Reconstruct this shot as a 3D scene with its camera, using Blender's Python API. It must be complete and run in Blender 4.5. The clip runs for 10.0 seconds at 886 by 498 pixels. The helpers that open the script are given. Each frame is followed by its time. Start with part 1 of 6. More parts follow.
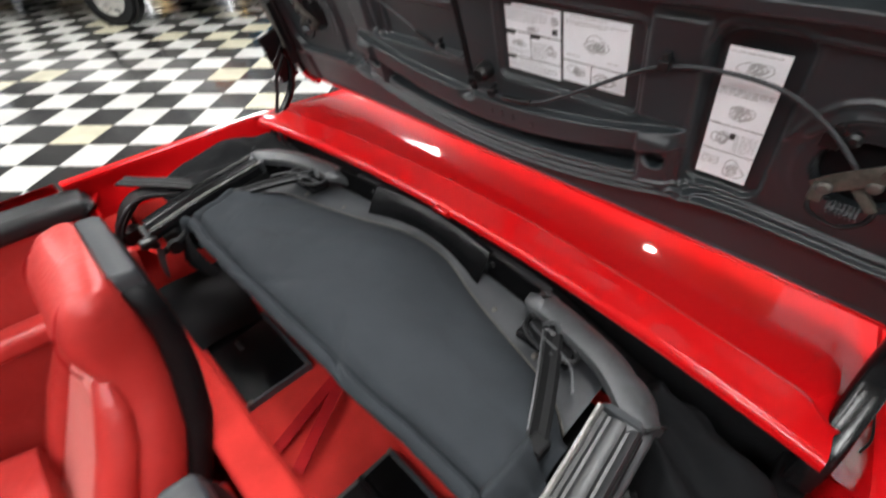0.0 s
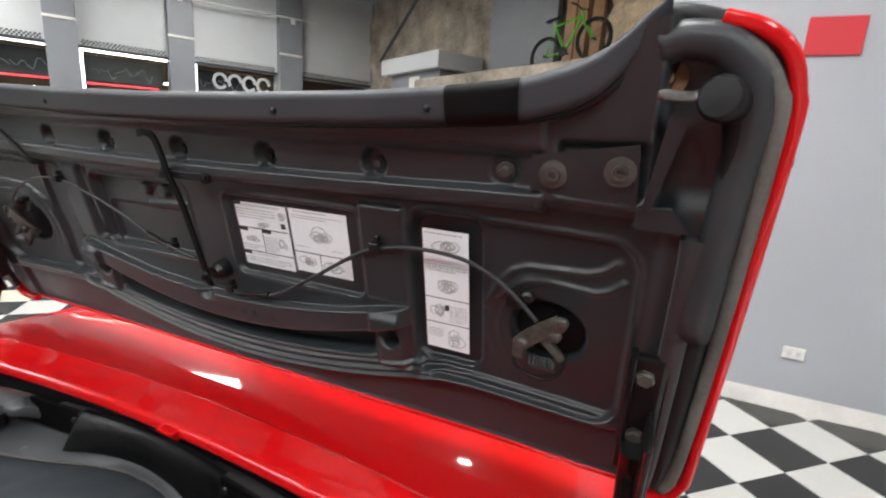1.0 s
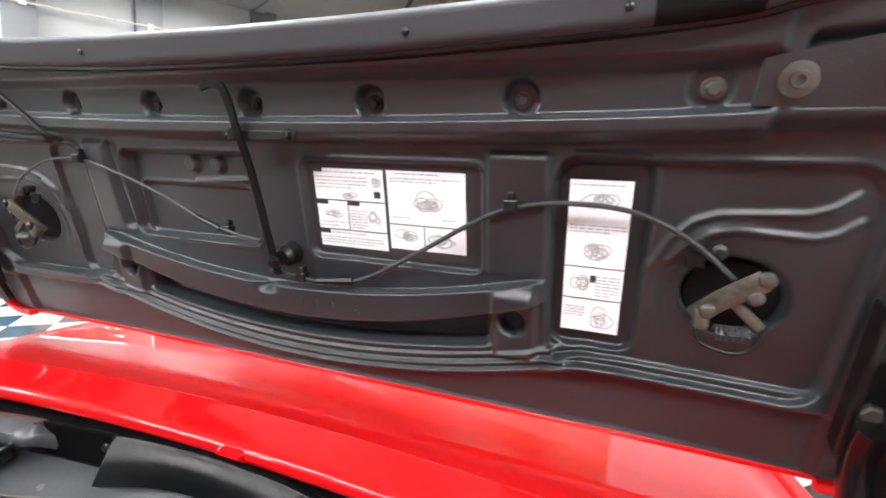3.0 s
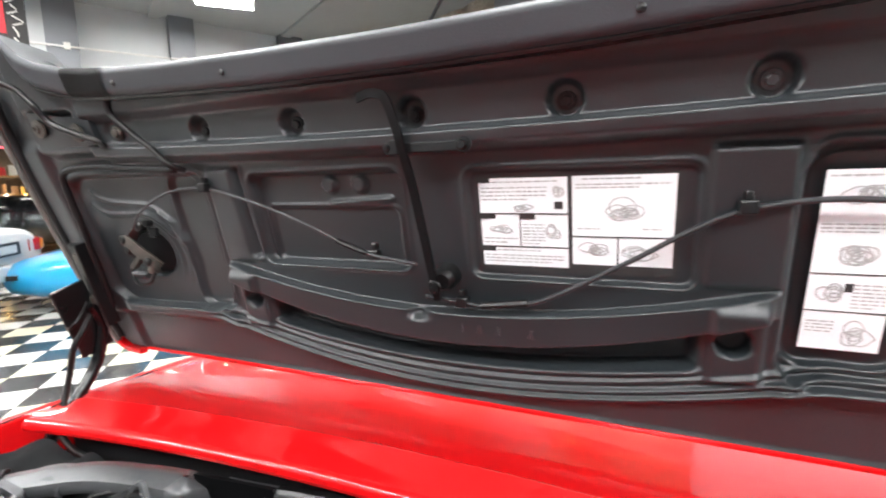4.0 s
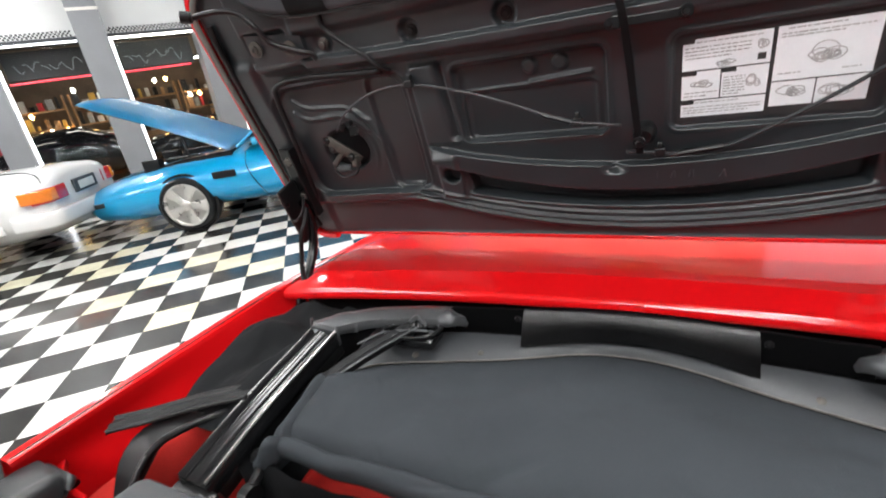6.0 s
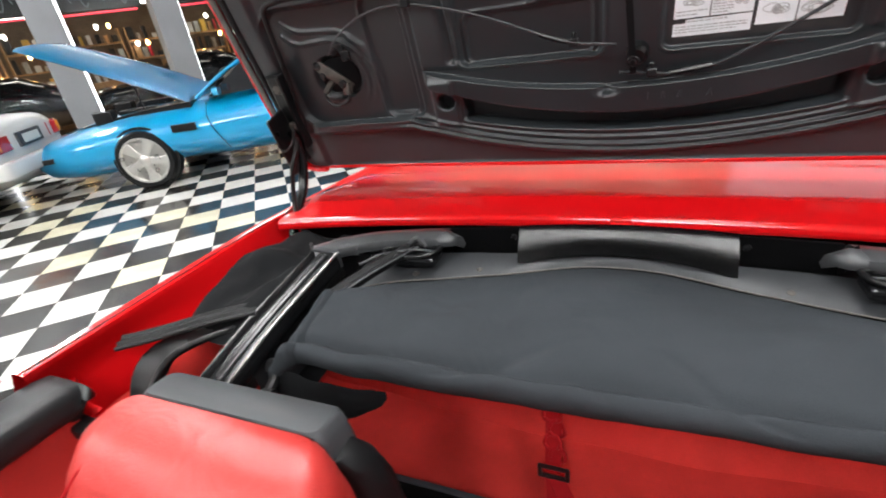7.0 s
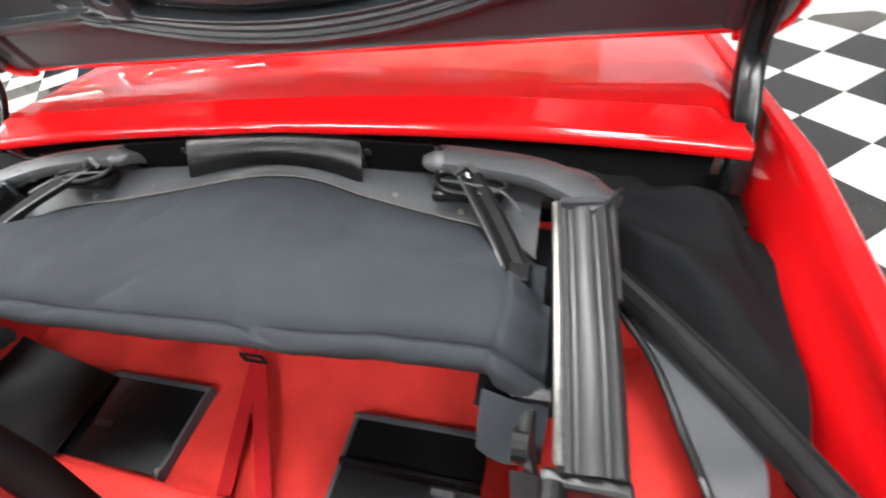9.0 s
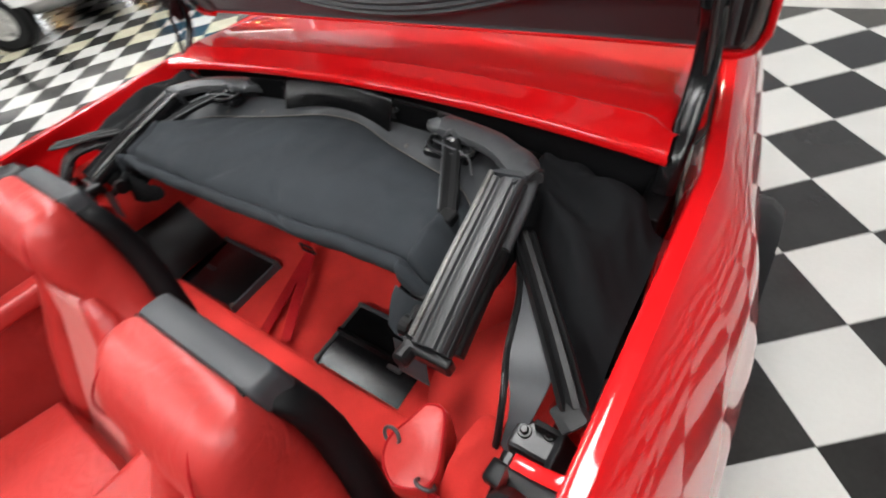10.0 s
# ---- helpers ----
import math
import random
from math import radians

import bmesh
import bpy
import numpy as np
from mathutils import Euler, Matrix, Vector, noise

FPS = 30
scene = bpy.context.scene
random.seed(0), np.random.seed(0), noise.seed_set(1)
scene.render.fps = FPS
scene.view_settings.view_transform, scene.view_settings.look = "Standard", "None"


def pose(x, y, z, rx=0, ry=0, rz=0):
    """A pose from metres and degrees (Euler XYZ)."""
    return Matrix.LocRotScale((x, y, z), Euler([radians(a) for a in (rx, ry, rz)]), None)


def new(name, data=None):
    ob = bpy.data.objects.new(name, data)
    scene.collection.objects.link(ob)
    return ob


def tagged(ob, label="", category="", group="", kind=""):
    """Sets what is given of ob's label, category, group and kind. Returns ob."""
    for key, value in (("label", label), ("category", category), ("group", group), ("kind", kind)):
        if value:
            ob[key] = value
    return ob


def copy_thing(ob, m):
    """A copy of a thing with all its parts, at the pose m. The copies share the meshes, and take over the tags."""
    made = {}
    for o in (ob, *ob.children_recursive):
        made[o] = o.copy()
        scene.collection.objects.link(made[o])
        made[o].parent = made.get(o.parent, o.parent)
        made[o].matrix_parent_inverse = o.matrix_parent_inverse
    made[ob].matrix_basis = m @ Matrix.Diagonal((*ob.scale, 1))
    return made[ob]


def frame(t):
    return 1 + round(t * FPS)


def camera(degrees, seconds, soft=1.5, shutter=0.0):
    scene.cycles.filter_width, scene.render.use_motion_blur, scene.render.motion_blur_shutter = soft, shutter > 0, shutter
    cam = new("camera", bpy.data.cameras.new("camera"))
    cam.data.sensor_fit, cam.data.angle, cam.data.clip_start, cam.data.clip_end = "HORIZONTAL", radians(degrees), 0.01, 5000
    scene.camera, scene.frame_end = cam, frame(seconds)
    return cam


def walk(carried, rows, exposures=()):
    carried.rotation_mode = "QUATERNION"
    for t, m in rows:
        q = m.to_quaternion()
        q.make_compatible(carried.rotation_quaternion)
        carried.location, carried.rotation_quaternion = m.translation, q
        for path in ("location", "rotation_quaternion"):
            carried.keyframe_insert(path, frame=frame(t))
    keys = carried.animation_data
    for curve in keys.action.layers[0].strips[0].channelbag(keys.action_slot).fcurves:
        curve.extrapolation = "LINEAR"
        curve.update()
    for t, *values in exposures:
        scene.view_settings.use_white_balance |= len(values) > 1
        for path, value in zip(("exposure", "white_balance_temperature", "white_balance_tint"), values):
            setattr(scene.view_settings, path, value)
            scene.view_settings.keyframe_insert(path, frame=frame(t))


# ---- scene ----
cam = camera(87.39, 10.0, soft=1.9, shutter=0.35)
ROWS = [
    (0.0, 0.5747, -0.4938, 1.5120, 49.428, 1.794, 45.440),
    (0.2, 0.5818, -0.4809, 1.4865, 56.172, 0.611, 42.321),
    (0.5, 0.6188, -0.4322, 1.4862, 64.201, 0.839, 36.077),
    (0.7, 0.6356, -0.4265, 1.4533, 70.997, -1.620, 30.445),
    (1.0, 0.6698, -0.4139, 1.4413, 77.272, -3.708, 23.813),
    (1.5, 0.6729, -0.4487, 1.4339, 79.508, -6.249, 21.203),
    (2.0, 0.6248, -0.4507, 1.3907, 79.782, -5.154, 21.030),
    (2.2, 0.5902, -0.4390, 1.3737, 80.039, -4.336, 20.609),
    (3.3, 0.3856, -0.3978, 1.3200, 81.592, -2.196, 19.862),
    (3.5, 0.3385, -0.3950, 1.3192, 81.862, -1.699, 19.827),
    (4.0, 0.2438, -0.4036, 1.3242, 82.171, 1.217, 22.927),
    (4.5, 0.1994, -0.4349, 1.3396, 83.177, 3.796, 26.863),
    (5.0, 0.1752, -0.4485, 1.3357, 77.330, 4.408, 28.261),
    (5.5, 0.1253, -0.5422, 1.3445, 71.349, 6.196, 28.314),
    (5.7, 0.0961, -0.5889, 1.3512, 70.227, 7.365, 27.075),
    (6.8, 0.0032, -0.7502, 1.3125, 64.004, 7.491, 21.952),
    (7.0, 0.0190, -0.7279, 1.3009, 63.228, 7.442, 21.153),
    (7.5, 0.0796, -0.6900, 1.2906, 60.399, 7.114, 17.760),
    (8.0, 0.1648, -0.6590, 1.3021, 56.440, 7.629, 15.496),
    (8.5, 0.3206, -0.6008, 1.3021, 50.812, 8.244, 13.816),
    (9.0, 0.4934, -0.5582, 1.3223, 44.406, 8.714, 13.381),
    (9.5, 0.6555, -0.5784, 1.3470, 39.673, 10.472, 16.724),
    (10.0, 0.8100, -0.6036, 1.4098, 42.610, 11.365, 33.637),
]
EXPOSURES = [(0.0, 0.0), (0.5, 0.18), (1.0, 0.05), (2.0, 0.15), (3.3, 1.12), (4.0, 0.98), (4.6, 0.6), (5.0, 0.45), (5.7, 0.33), (7.0, 0.26), (7.5, 0.36), (8.5, 0.82), (9.0, 0.88), (9.5, 0.46), (10.0, -0.04)]
walk(cam, [(t, pose(x, y, z, rx, ry, rz)) for t, x, y, z, rx, ry, rz in ROWS], EXPOSURES)

# panel lights: x, y, turn; the first is known, the others added unseen
LIGHTS = [(-6.14, 5.62, 44), (-3.0, 0.9, 44), (-9.0, 2.6, 44), (-6.3, -2.2, 44), (0.1, 0.4, 44), (-3.0, -4.2, 44), (5.6, -2.6, 44), (-9.3, -3.6, 44), (-6.2, -6.6, 44), (0.3, -4.0, 44), (3.2, -3.6, 44)]

# ---- world and exposure ----
world = bpy.data.worlds.new("world")
scene.world = world
world.use_nodes = True
world.node_tree.nodes["Background"].inputs[0].default_value = (0.55, 0.6, 0.7, 1)
world.node_tree.nodes["Background"].inputs[1].default_value = 0.05
scene.view_settings.exposure = 0.0


# ---- materials ----
def mat(name, col, rough=0.5, metal=0.0, var=0.12, scale=6.0, fine=120.0, bump=0.1, coat=0.0, spec=0.5, rvar=0.12, island=0.0, coat_ior=1.5, wrinkle=0.0, wscale=14.0):
    """Principled surface with colour variation at two scales, varied gloss and fine relief."""
    m = bpy.data.materials.new(name)
    m.use_nodes = True
    nt = m.node_tree
    nd, ln = nt.nodes, nt.links
    b = nd["Principled BSDF"]
    tc = nd.new("ShaderNodeTexCoord")
    n1 = nd.new("ShaderNodeTexNoise")
    n1.inputs["Scale"].default_value, n1.inputs["Detail"].default_value = scale, 4
    n2 = nd.new("ShaderNodeTexNoise")
    n2.inputs["Scale"].default_value, n2.inputs["Detail"].default_value = fine, 3
    ln.new(tc.outputs["Object"], n1.inputs["Vector"])
    ln.new(tc.outputs["Object"], n2.inputs["Vector"])
    mix = nd.new("ShaderNodeMath")
    mix.operation = "MULTIPLY_ADD"
    mix.inputs[1].default_value = 0.4
    ln.new(n2.outputs["Fac"], mix.inputs[0])
    ln.new(n1.outputs["Fac"], mix.inputs[2])
    rng = nd.new("ShaderNodeMapRange")
    rng.inputs["From Min"].default_value, rng.inputs["From Max"].default_value = 0.45, 0.95
    rng.inputs["To Min"].default_value, rng.inputs["To Max"].default_value = 1 - var, 1 + var
    ln.new(mix.outputs[0], rng.inputs["Value"])
    last = rng.outputs["Result"]
    if island:
        info = nd.new("ShaderNodeObjectInfo")
        geo = nd.new("ShaderNodeNewGeometry")
        add = nd.new("ShaderNodeMath")
        add.operation = "ADD"
        ln.new(info.outputs["Random"], add.inputs[0])
        ln.new(geo.outputs["Random Per Island"], add.inputs[1])
        fr = nd.new("ShaderNodeMath")
        fr.operation = "FRACT"
        ln.new(add.outputs[0], fr.inputs[0])
        r2 = nd.new("ShaderNodeMapRange")
        r2.inputs["To Min"].default_value, r2.inputs["To Max"].default_value = 1 - island, 1.0
        ln.new(fr.outputs[0], r2.inputs["Value"])
        mu = nd.new("ShaderNodeMath")
        mu.operation = "MULTIPLY"
        ln.new(last, mu.inputs[0])
        ln.new(r2.outputs["Result"], mu.inputs[1])
        last = mu.outputs[0]
    sc = nd.new("ShaderNodeVectorMath")
    sc.operation = "SCALE"
    sc.inputs[0].default_value = col
    ln.new(last, sc.inputs["Scale"])
    ln.new(sc.outputs["Vector"], b.inputs["Base Color"])
    rr = nd.new("ShaderNodeMapRange")
    rr.inputs["To Min"].default_value, rr.inputs["To Max"].default_value = max(0.02, rough - rvar), min(1, rough + rvar)
    ln.new(n1.outputs["Fac"], rr.inputs["Value"])
    ln.new(rr.outputs["Result"], b.inputs["Roughness"])
    b.inputs["Metallic"].default_value = metal
    b.inputs["Specular IOR Level"].default_value = spec
    b.inputs["Coat Weight"].default_value = coat
    b.inputs["Coat Roughness"].default_value = 0.04
    b.inputs["Coat IOR"].default_value = coat_ior
    if bump:
        bp = nd.new("ShaderNodeBump")
        bp.inputs["Strength"].default_value, bp.inputs["Distance"].default_value = bump, 0.002
        ln.new(n2.outputs["Fac"], bp.inputs["Height"])
        ln.new(bp.outputs["Normal"], b.inputs["Normal"])
        if wrinkle:
            n3 = nd.new("ShaderNodeTexNoise")
            n3.inputs["Scale"].default_value, n3.inputs["Detail"].default_value = wscale, 2
            n3.inputs["Distortion"].default_value = 1.2
            ln.new(tc.outputs["Object"], n3.inputs["Vector"])
            soft = nd.new("ShaderNodeBump")
            soft.inputs["Strength"].default_value, soft.inputs["Distance"].default_value = wrinkle, 0.012
            ln.new(n3.outputs["Fac"], soft.inputs["Height"])
            ln.new(soft.outputs["Normal"], bp.inputs["Normal"])
    return m


def glow(name, col, strength):
    m = bpy.data.materials.new(name)
    m.use_nodes = True
    b = m.node_tree.nodes["Principled BSDF"]
    b.inputs["Base Color"].default_value = (*col, 1)
    b.inputs["Emission Color"].default_value = (*col, 1)
    b.inputs["Emission Strength"].default_value = strength
    return m


def glass(name, col=(0.9, 0.95, 0.95), rough=0.02):
    m = bpy.data.materials.new(name)
    m.use_nodes = True
    b = m.node_tree.nodes["Principled BSDF"]
    b.inputs["Base Color"].default_value = (*col, 1)
    b.inputs["Transmission Weight"].default_value = 1.0
    b.inputs["Roughness"].default_value = rough
    b.inputs["IOR"].default_value = 1.1
    return m


RED = mat("red_paint", (0.55, 0.0045, 0.0065), 0.3, 0, 0.04, 3, 400, 0.0, coat=1.0, rvar=0.03, coat_ior=1.5, spec=0.06)
LID = mat("dusty_black_lid_paint", (0.0080, 0.0116, 0.0140), 0.43, 0, 0.3, 9, 420, 0.16, rvar=0.12, spec=0.75)
LID.node_tree.nodes["Principled BSDF"].inputs["Sheen Weight"].default_value = 0.15
LID.node_tree.nodes["Principled BSDF"].inputs["Sheen Roughness"].default_value = 0.45
LID.node_tree.nodes["Principled BSDF"].inputs["Sheen Tint"].default_value = (0.90, 0.96, 1.0, 1)
STRIP = mat("grey_vinyl_strip", (0.042, 0.046, 0.052), 0.5, 0, 0.12, 8, 500, 0.15, spec=0.35)
BLACK = mat("black_steel", (0.006, 0.006, 0.0065), 0.32, 0, 0.3, 20, 200, 0.1, spec=0.35)
PLASTIC = mat("black_plastic", (0.005, 0.005, 0.0055), 0.2, 0, 0.25, 10, 300, 0.08, spec=0.36)
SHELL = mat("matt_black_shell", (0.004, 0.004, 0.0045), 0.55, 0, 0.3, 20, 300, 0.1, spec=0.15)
LINERG = mat("dark_grey_edge_strip", (0.032, 0.034, 0.037), 0.42, 0, 0.2, 14, 200, 0.1, spec=0.3)
RUBBER = mat("black_rubber", (0.008, 0.008, 0.0085), 0.45, 0, 0.3, 30, 300, 0.15, spec=0.25)
SEAL = mat("dusty_grey_seal", (0.105, 0.100, 0.091), 0.8, 0, 0.35, 14, 200, 0.2)
EDGEM = mat("dull_bright_metal", (0.22, 0.215, 0.205), 0.34, 0.8, 0.5, 30, 200, 0.15)
STEEL = mat("worn_steel", (0.42, 0.40, 0.37), 0.38, 0.9, 0.3, 40, 200, 0.15)
ZINC = mat("grey_painted_metal", (0.06, 0.062, 0.065), 0.38, 0.3, 0.25, 18, 160, 0.1)
WASHER = mat("brown_grey_washer", (0.085, 0.077, 0.068), 0.5, 0.5, 0.3, 60, 200, 0.15)
BRASSY = mat("yellowed_steel", (0.105, 0.100, 0.084), 0.45, 0.6, 0.4, 60, 200, 0.2)
RUST = mat("rusty_bolt", (0.25, 0.14, 0.07), 0.6, 0.5, 0.4, 60, 200, 0.3)
CLOTH = mat("dark_grey_canvas", (0.0255, 0.0290, 0.0330), 0.9, 0, 0.2, 7, 700, 0.4, spec=0.12, wrinkle=0.45, wscale=9)
LINER = mat("black_liner_cloth", (0.0052, 0.0055, 0.0062), 0.85, 0, 0.25, 9, 500, 0.3, spec=0.1, wrinkle=0.5, wscale=9)
CARPET = mat("red_carpet", (0.50, 0.031, 0.026), 0.95, 0, 0.25, 8, 600, 0.6, spec=0.12)
LEATHER = mat("red_leather", (0.40, 0.028, 0.024), 0.40, 0, 0.14, 9, 420, 0.18, spec=0.5, wrinkle=0.3, wscale=16)
# paler than the backrest leather, pinkish highlights put into the colour
LEATHER2 = mat("red_leather_insert_highlit", (0.60, 0.19, 0.17), 0.34, 0, 0.10, 9, 420, 0.3, wrinkle=0.3, wscale=18)
TRIM = mat("grey_plastic_trim", (0.040, 0.0425, 0.046), 0.42, 0, 0.08, 10, 500, 0.12, spec=0.3)
BELT = mat("red_belt_webbing", (0.30, 0.007, 0.010), 0.8, 0, 0.15, 20, 500, 0.3, spec=0.15)
PAPER = mat("white_paper_label", (0.76, 0.78, 0.80), 0.4, 0, 0.05, 12, 200, 0.03)
INK = mat("label_ink", (0.03, 0.03, 0.03), 0.5, 0, 0.2, 40, 200, 0.0)
GREYINK = mat("label_grey_ink", (0.38, 0.38, 0.38), 0.5, 0, 0.3, 60, 300, 0.0)
TILEW = mat("white_vinyl_tile", (0.56, 0.555, 0.525), 0.16, 0, 0.05, 3, 60, 0.03, island=0.10, rvar=0.08)
TILEY = mat("yellowed_vinyl_tile", (0.56, 0.53, 0.40), 0.2, 0, 0.16, 5, 60, 0.03, island=0.15, rvar=0.08)
TILEB = mat("black_vinyl_tile", (0.030, 0.029, 0.028), 0.16, 0, 0.2, 5, 60, 0.03, island=0.35, rvar=0.08)
GROUT = mat("dark_joint", (0.06, 0.055, 0.05), 0.8)
WALLP = mat("light_grey_wall_paint", (0.36, 0.375, 0.40), 0.55, 0, 0.06, 1.2, 90, 0.1)
WHITE = mat("white_wall_panel", (0.52, 0.53, 0.53), 0.5, 0, 0.05, 1.5, 60, 0.05)
GREYP = mat("grey_pillar_paint", (0.20, 0.205, 0.22), 0.45, 0, 0.08, 2, 60, 0.05)
CEIL = mat("grey_ceiling_paint", (0.34, 0.34, 0.33), 0.7, 0, 0.08, 1.0, 60, 0.05)
STONE = mat("mottled_stone_wall", (0.34, 0.29, 0.23), 0.85, 0, 0.55, 2.2, 18, 0.9)
FLAG = mat("pale_flagstone", (0.68, 0.54, 0.36), 0.8, 0, 0.4, 5.0, 30, 0.8)
WOOD = mat("warm_wood", (0.36, 0.20, 0.09), 0.5, 0, 0.35, 4, 60, 0.3)
SKIRT = mat("white_skirting", (0.66, 0.64, 0.60), 0.5, 0, 0.12, 6, 60, 0.1)
BLUE = mat("blue_paint", (0.001, 0.26, 0.50), 0.3, 0, 0.04, 3, 300, 0.0, coat=1.0, rvar=0.03)
CARWHITE = mat("white_car_paint", (0.62, 0.62, 0.61), 0.3, 0, 0.03, 3, 300, 0.0, coat=1.0, rvar=0.03)
GREENP = mat("lime_green_paint", (0.12, 0.55, 0.03), 0.3, 0, 0.06, 6, 200, 0.0, coat=0.6)
ORANGEP = mat("orange_paint", (0.75, 0.16, 0.03), 0.35, 0, 0.06, 6, 200, 0.0, coat=0.6)
GOLDP = mat("gold_rim", (0.62, 0.38, 0.08), 0.35, 0.3, 0.06, 6, 200, 0.0)
REDSIGN = mat("red_sign", (0.50, 0.02, 0.03), 0.5, 0, 0.05, 4, 60, 0.05)
DARKGLASS = mat("dark_glass", (0.012, 0.013, 0.015), 0.06, 0, 0.1, 2, 60, 0.0, spec=0.8)
AMBER = mat("amber_lens", (0.75, 0.20, 0.02), 0.2, 0, 0.1, 20, 60, 0.0, coat=0.6)
REDLENS = mat("red_lens", (0.45, 0.01, 0.015), 0.2, 0, 0.1, 20, 60, 0.0, coat=0.6)
ALLOY = mat("silver_alloy", (0.62, 0.61, 0.58), 0.3, 0.7, 0.06, 8, 120, 0.03)
RAILM = mat("black_rail_enamel", (0.018, 0.0185, 0.0195), 0.42, 0, 0.25, 10, 300, 0.1, rvar=0.08)
PAD = mat("black_padded_vinyl", (0.012, 0.0125, 0.0135), 0.4, 0, 0.2, 10, 400, 0.25, spec=0.3)
DARK = mat("dark_interior", (0.025, 0.024, 0.024), 0.7, 0, 0.4, 1.5, 30, 0.1)
BROWN = mat("brown_shop_wall", (0.15, 0.105, 0.07), 0.7, 0, 0.4, 2.0, 30, 0.1)
LAMP = glow("lamp_diffuser", (0.985, 0.99, 0.985), 31.5)
TUBE = glow("white_light_strip", (0.95, 0.97, 1.0), 3.5)
SPOT = glow("spot_bulb", (1.0, 0.93, 0.8), 260.0)
WARM = glow("warm_bulb", (1.0, 0.60, 0.22), 22.0)
NEON = glow("red_neon", (0.9, 0.05, 0.08), 1.2)
SHOPLAMP = glow("shop_lamp", (1.0, 0.93, 0.82), 16.0)


# ---- mesh helpers ----
def put(name, bm, material, parent=None, label="", category="", kind="", group="", smooth=False, angle=None):
    """Links a bmesh as one mesh object."""
    me = bpy.data.meshes.new(name)
    bmesh.ops.recalc_face_normals(bm, faces=bm.faces) if len(bm.faces) < 30000 else None
    bm.to_mesh(me)
    bm.free()
    me.materials.append(material)
    if smooth:
        for p in me.polygons:
            p.use_smooth = True
        if angle:
            me.set_sharp_from_angle(angle=radians(angle))
    ob = new(name, me)
    ob.parent = parent
    return tagged(ob, label, category, group, kind)


def part(name, bm, material, parent, label="", smooth=False, angle=None):
    return put(name, bm, material, parent, label, smooth=smooth, angle=angle)


def thing(name, label, category, at=(0, 0, 0), turn=0, group=""):
    ob = new(name)
    ob.matrix_basis = pose(*at, 0, 0, turn)
    ob.empty_display_size = 0.1
    return tagged(ob, label, category, group)


def grid(f, nu, nv, close_u=False):
    """A surface from a function of u and v, both 0 to 1."""
    bm = bmesh.new()
    rows = [[bm.verts.new(f(i / nu, j / nv)) for j in range(nv + 1)] for i in range(nu if close_u else nu + 1)]
    n = len(rows)
    for i in range(nu):
        a, b = rows[i], rows[(i + 1) % n]
        for j in range(nv):
            bm.faces.new((a[j], b[j], b[j + 1], a[j + 1]))
    return bm


def box(x0, x1, y0, y1, z0, z1, bevel=0.004, seg=2):
    bm = bmesh.new()
    bmesh.ops.create_cube(bm, size=1)
    bmesh.ops.scale(bm, verts=bm.verts, vec=(x1 - x0, y1 - y0, z1 - z0))
    bmesh.ops.translate(bm, verts=bm.verts, vec=((x0 + x1) / 2, (y0 + y1) / 2, (z0 + z1) / 2))
    if bevel:
        bmesh.ops.bevel(bm, geom=bm.edges[:] + bm.verts[:], offset=bevel, segments=seg, profile=0.5, affect="EDGES")
    return bm


def join(*bms):
    """One bmesh out of several."""
    out = bmesh.new()
    for b in bms:
        me = bpy.data.meshes.new("tmp")
        b.to_mesh(me)
        b.free()
        out.from_mesh(me)
        bpy.data.meshes.remove(me)
    return out


def moved(bm, m):
    bmesh.ops.transform(bm, matrix=m, verts=bm.verts)
    return bm


def smooth_path(pts, n):
    """Points along a Catmull-Rom curve."""
    p = [Vector(q) for q in pts]
    p = [p[0] * 2 - p[1]] + p + [p[-1] * 2 - p[-2]]
    out = []
    for k in range(1, len(p) - 2):
        for i in range(n):
            t = i / n
            a, b, c, d = p[k - 1], p[k], p[k + 1], p[k + 2]
            out.append(0.5 * ((2 * b) + (c - a) * t + (2 * a - 5 * b + 4 * c - d) * t * t + (3 * b - a - 3 * c + d) * t ** 3))
    return out + [p[-2]]


def sweep(pts, prof, up=(0, 0, 1), n=6, smooth=True, scale=None, closed=True):
    """A profile of (side, up) pairs drawn along a path; ends capped."""
    path = smooth_path(pts, n) if smooth and len(pts) > 2 else [Vector(q) for q in pts]
    bm = bmesh.new()
    rings = []
    for i, p in enumerate(path):
        d = (path[min(i + 1, len(path) - 1)] - path[max(i - 1, 0)]).normalized()
        u = Vector(up)
        s = d.cross(u)
        s = s.normalized() if s.length > 1e-4 else Vector((1, 0, 0))
        v = s.cross(d).normalized()
        k = scale(i / (len(path) - 1)) if scale else 1
        rings.append([bm.verts.new(p + s * a * k + v * b * k) for a, b in prof])
    m = len(prof)
    for a, b in zip(rings, rings[1:]):
        for j in range(m if closed else m - 1):
            bm.faces.new((a[j], a[(j + 1) % m], b[(j + 1) % m], b[j]))
    if closed:
        bm.faces.new(rings[0][::-1])
        bm.faces.new(rings[-1])
    return bm


def circle(r, n=10, ry=None):
    return [(r * math.cos(2 * math.pi * k / n), (ry or r) * math.sin(2 * math.pi * k / n)) for k in range(n)]


def tube(pts, r, n=8, seg=6):
    return sweep(pts, circle(r, n), n=seg)


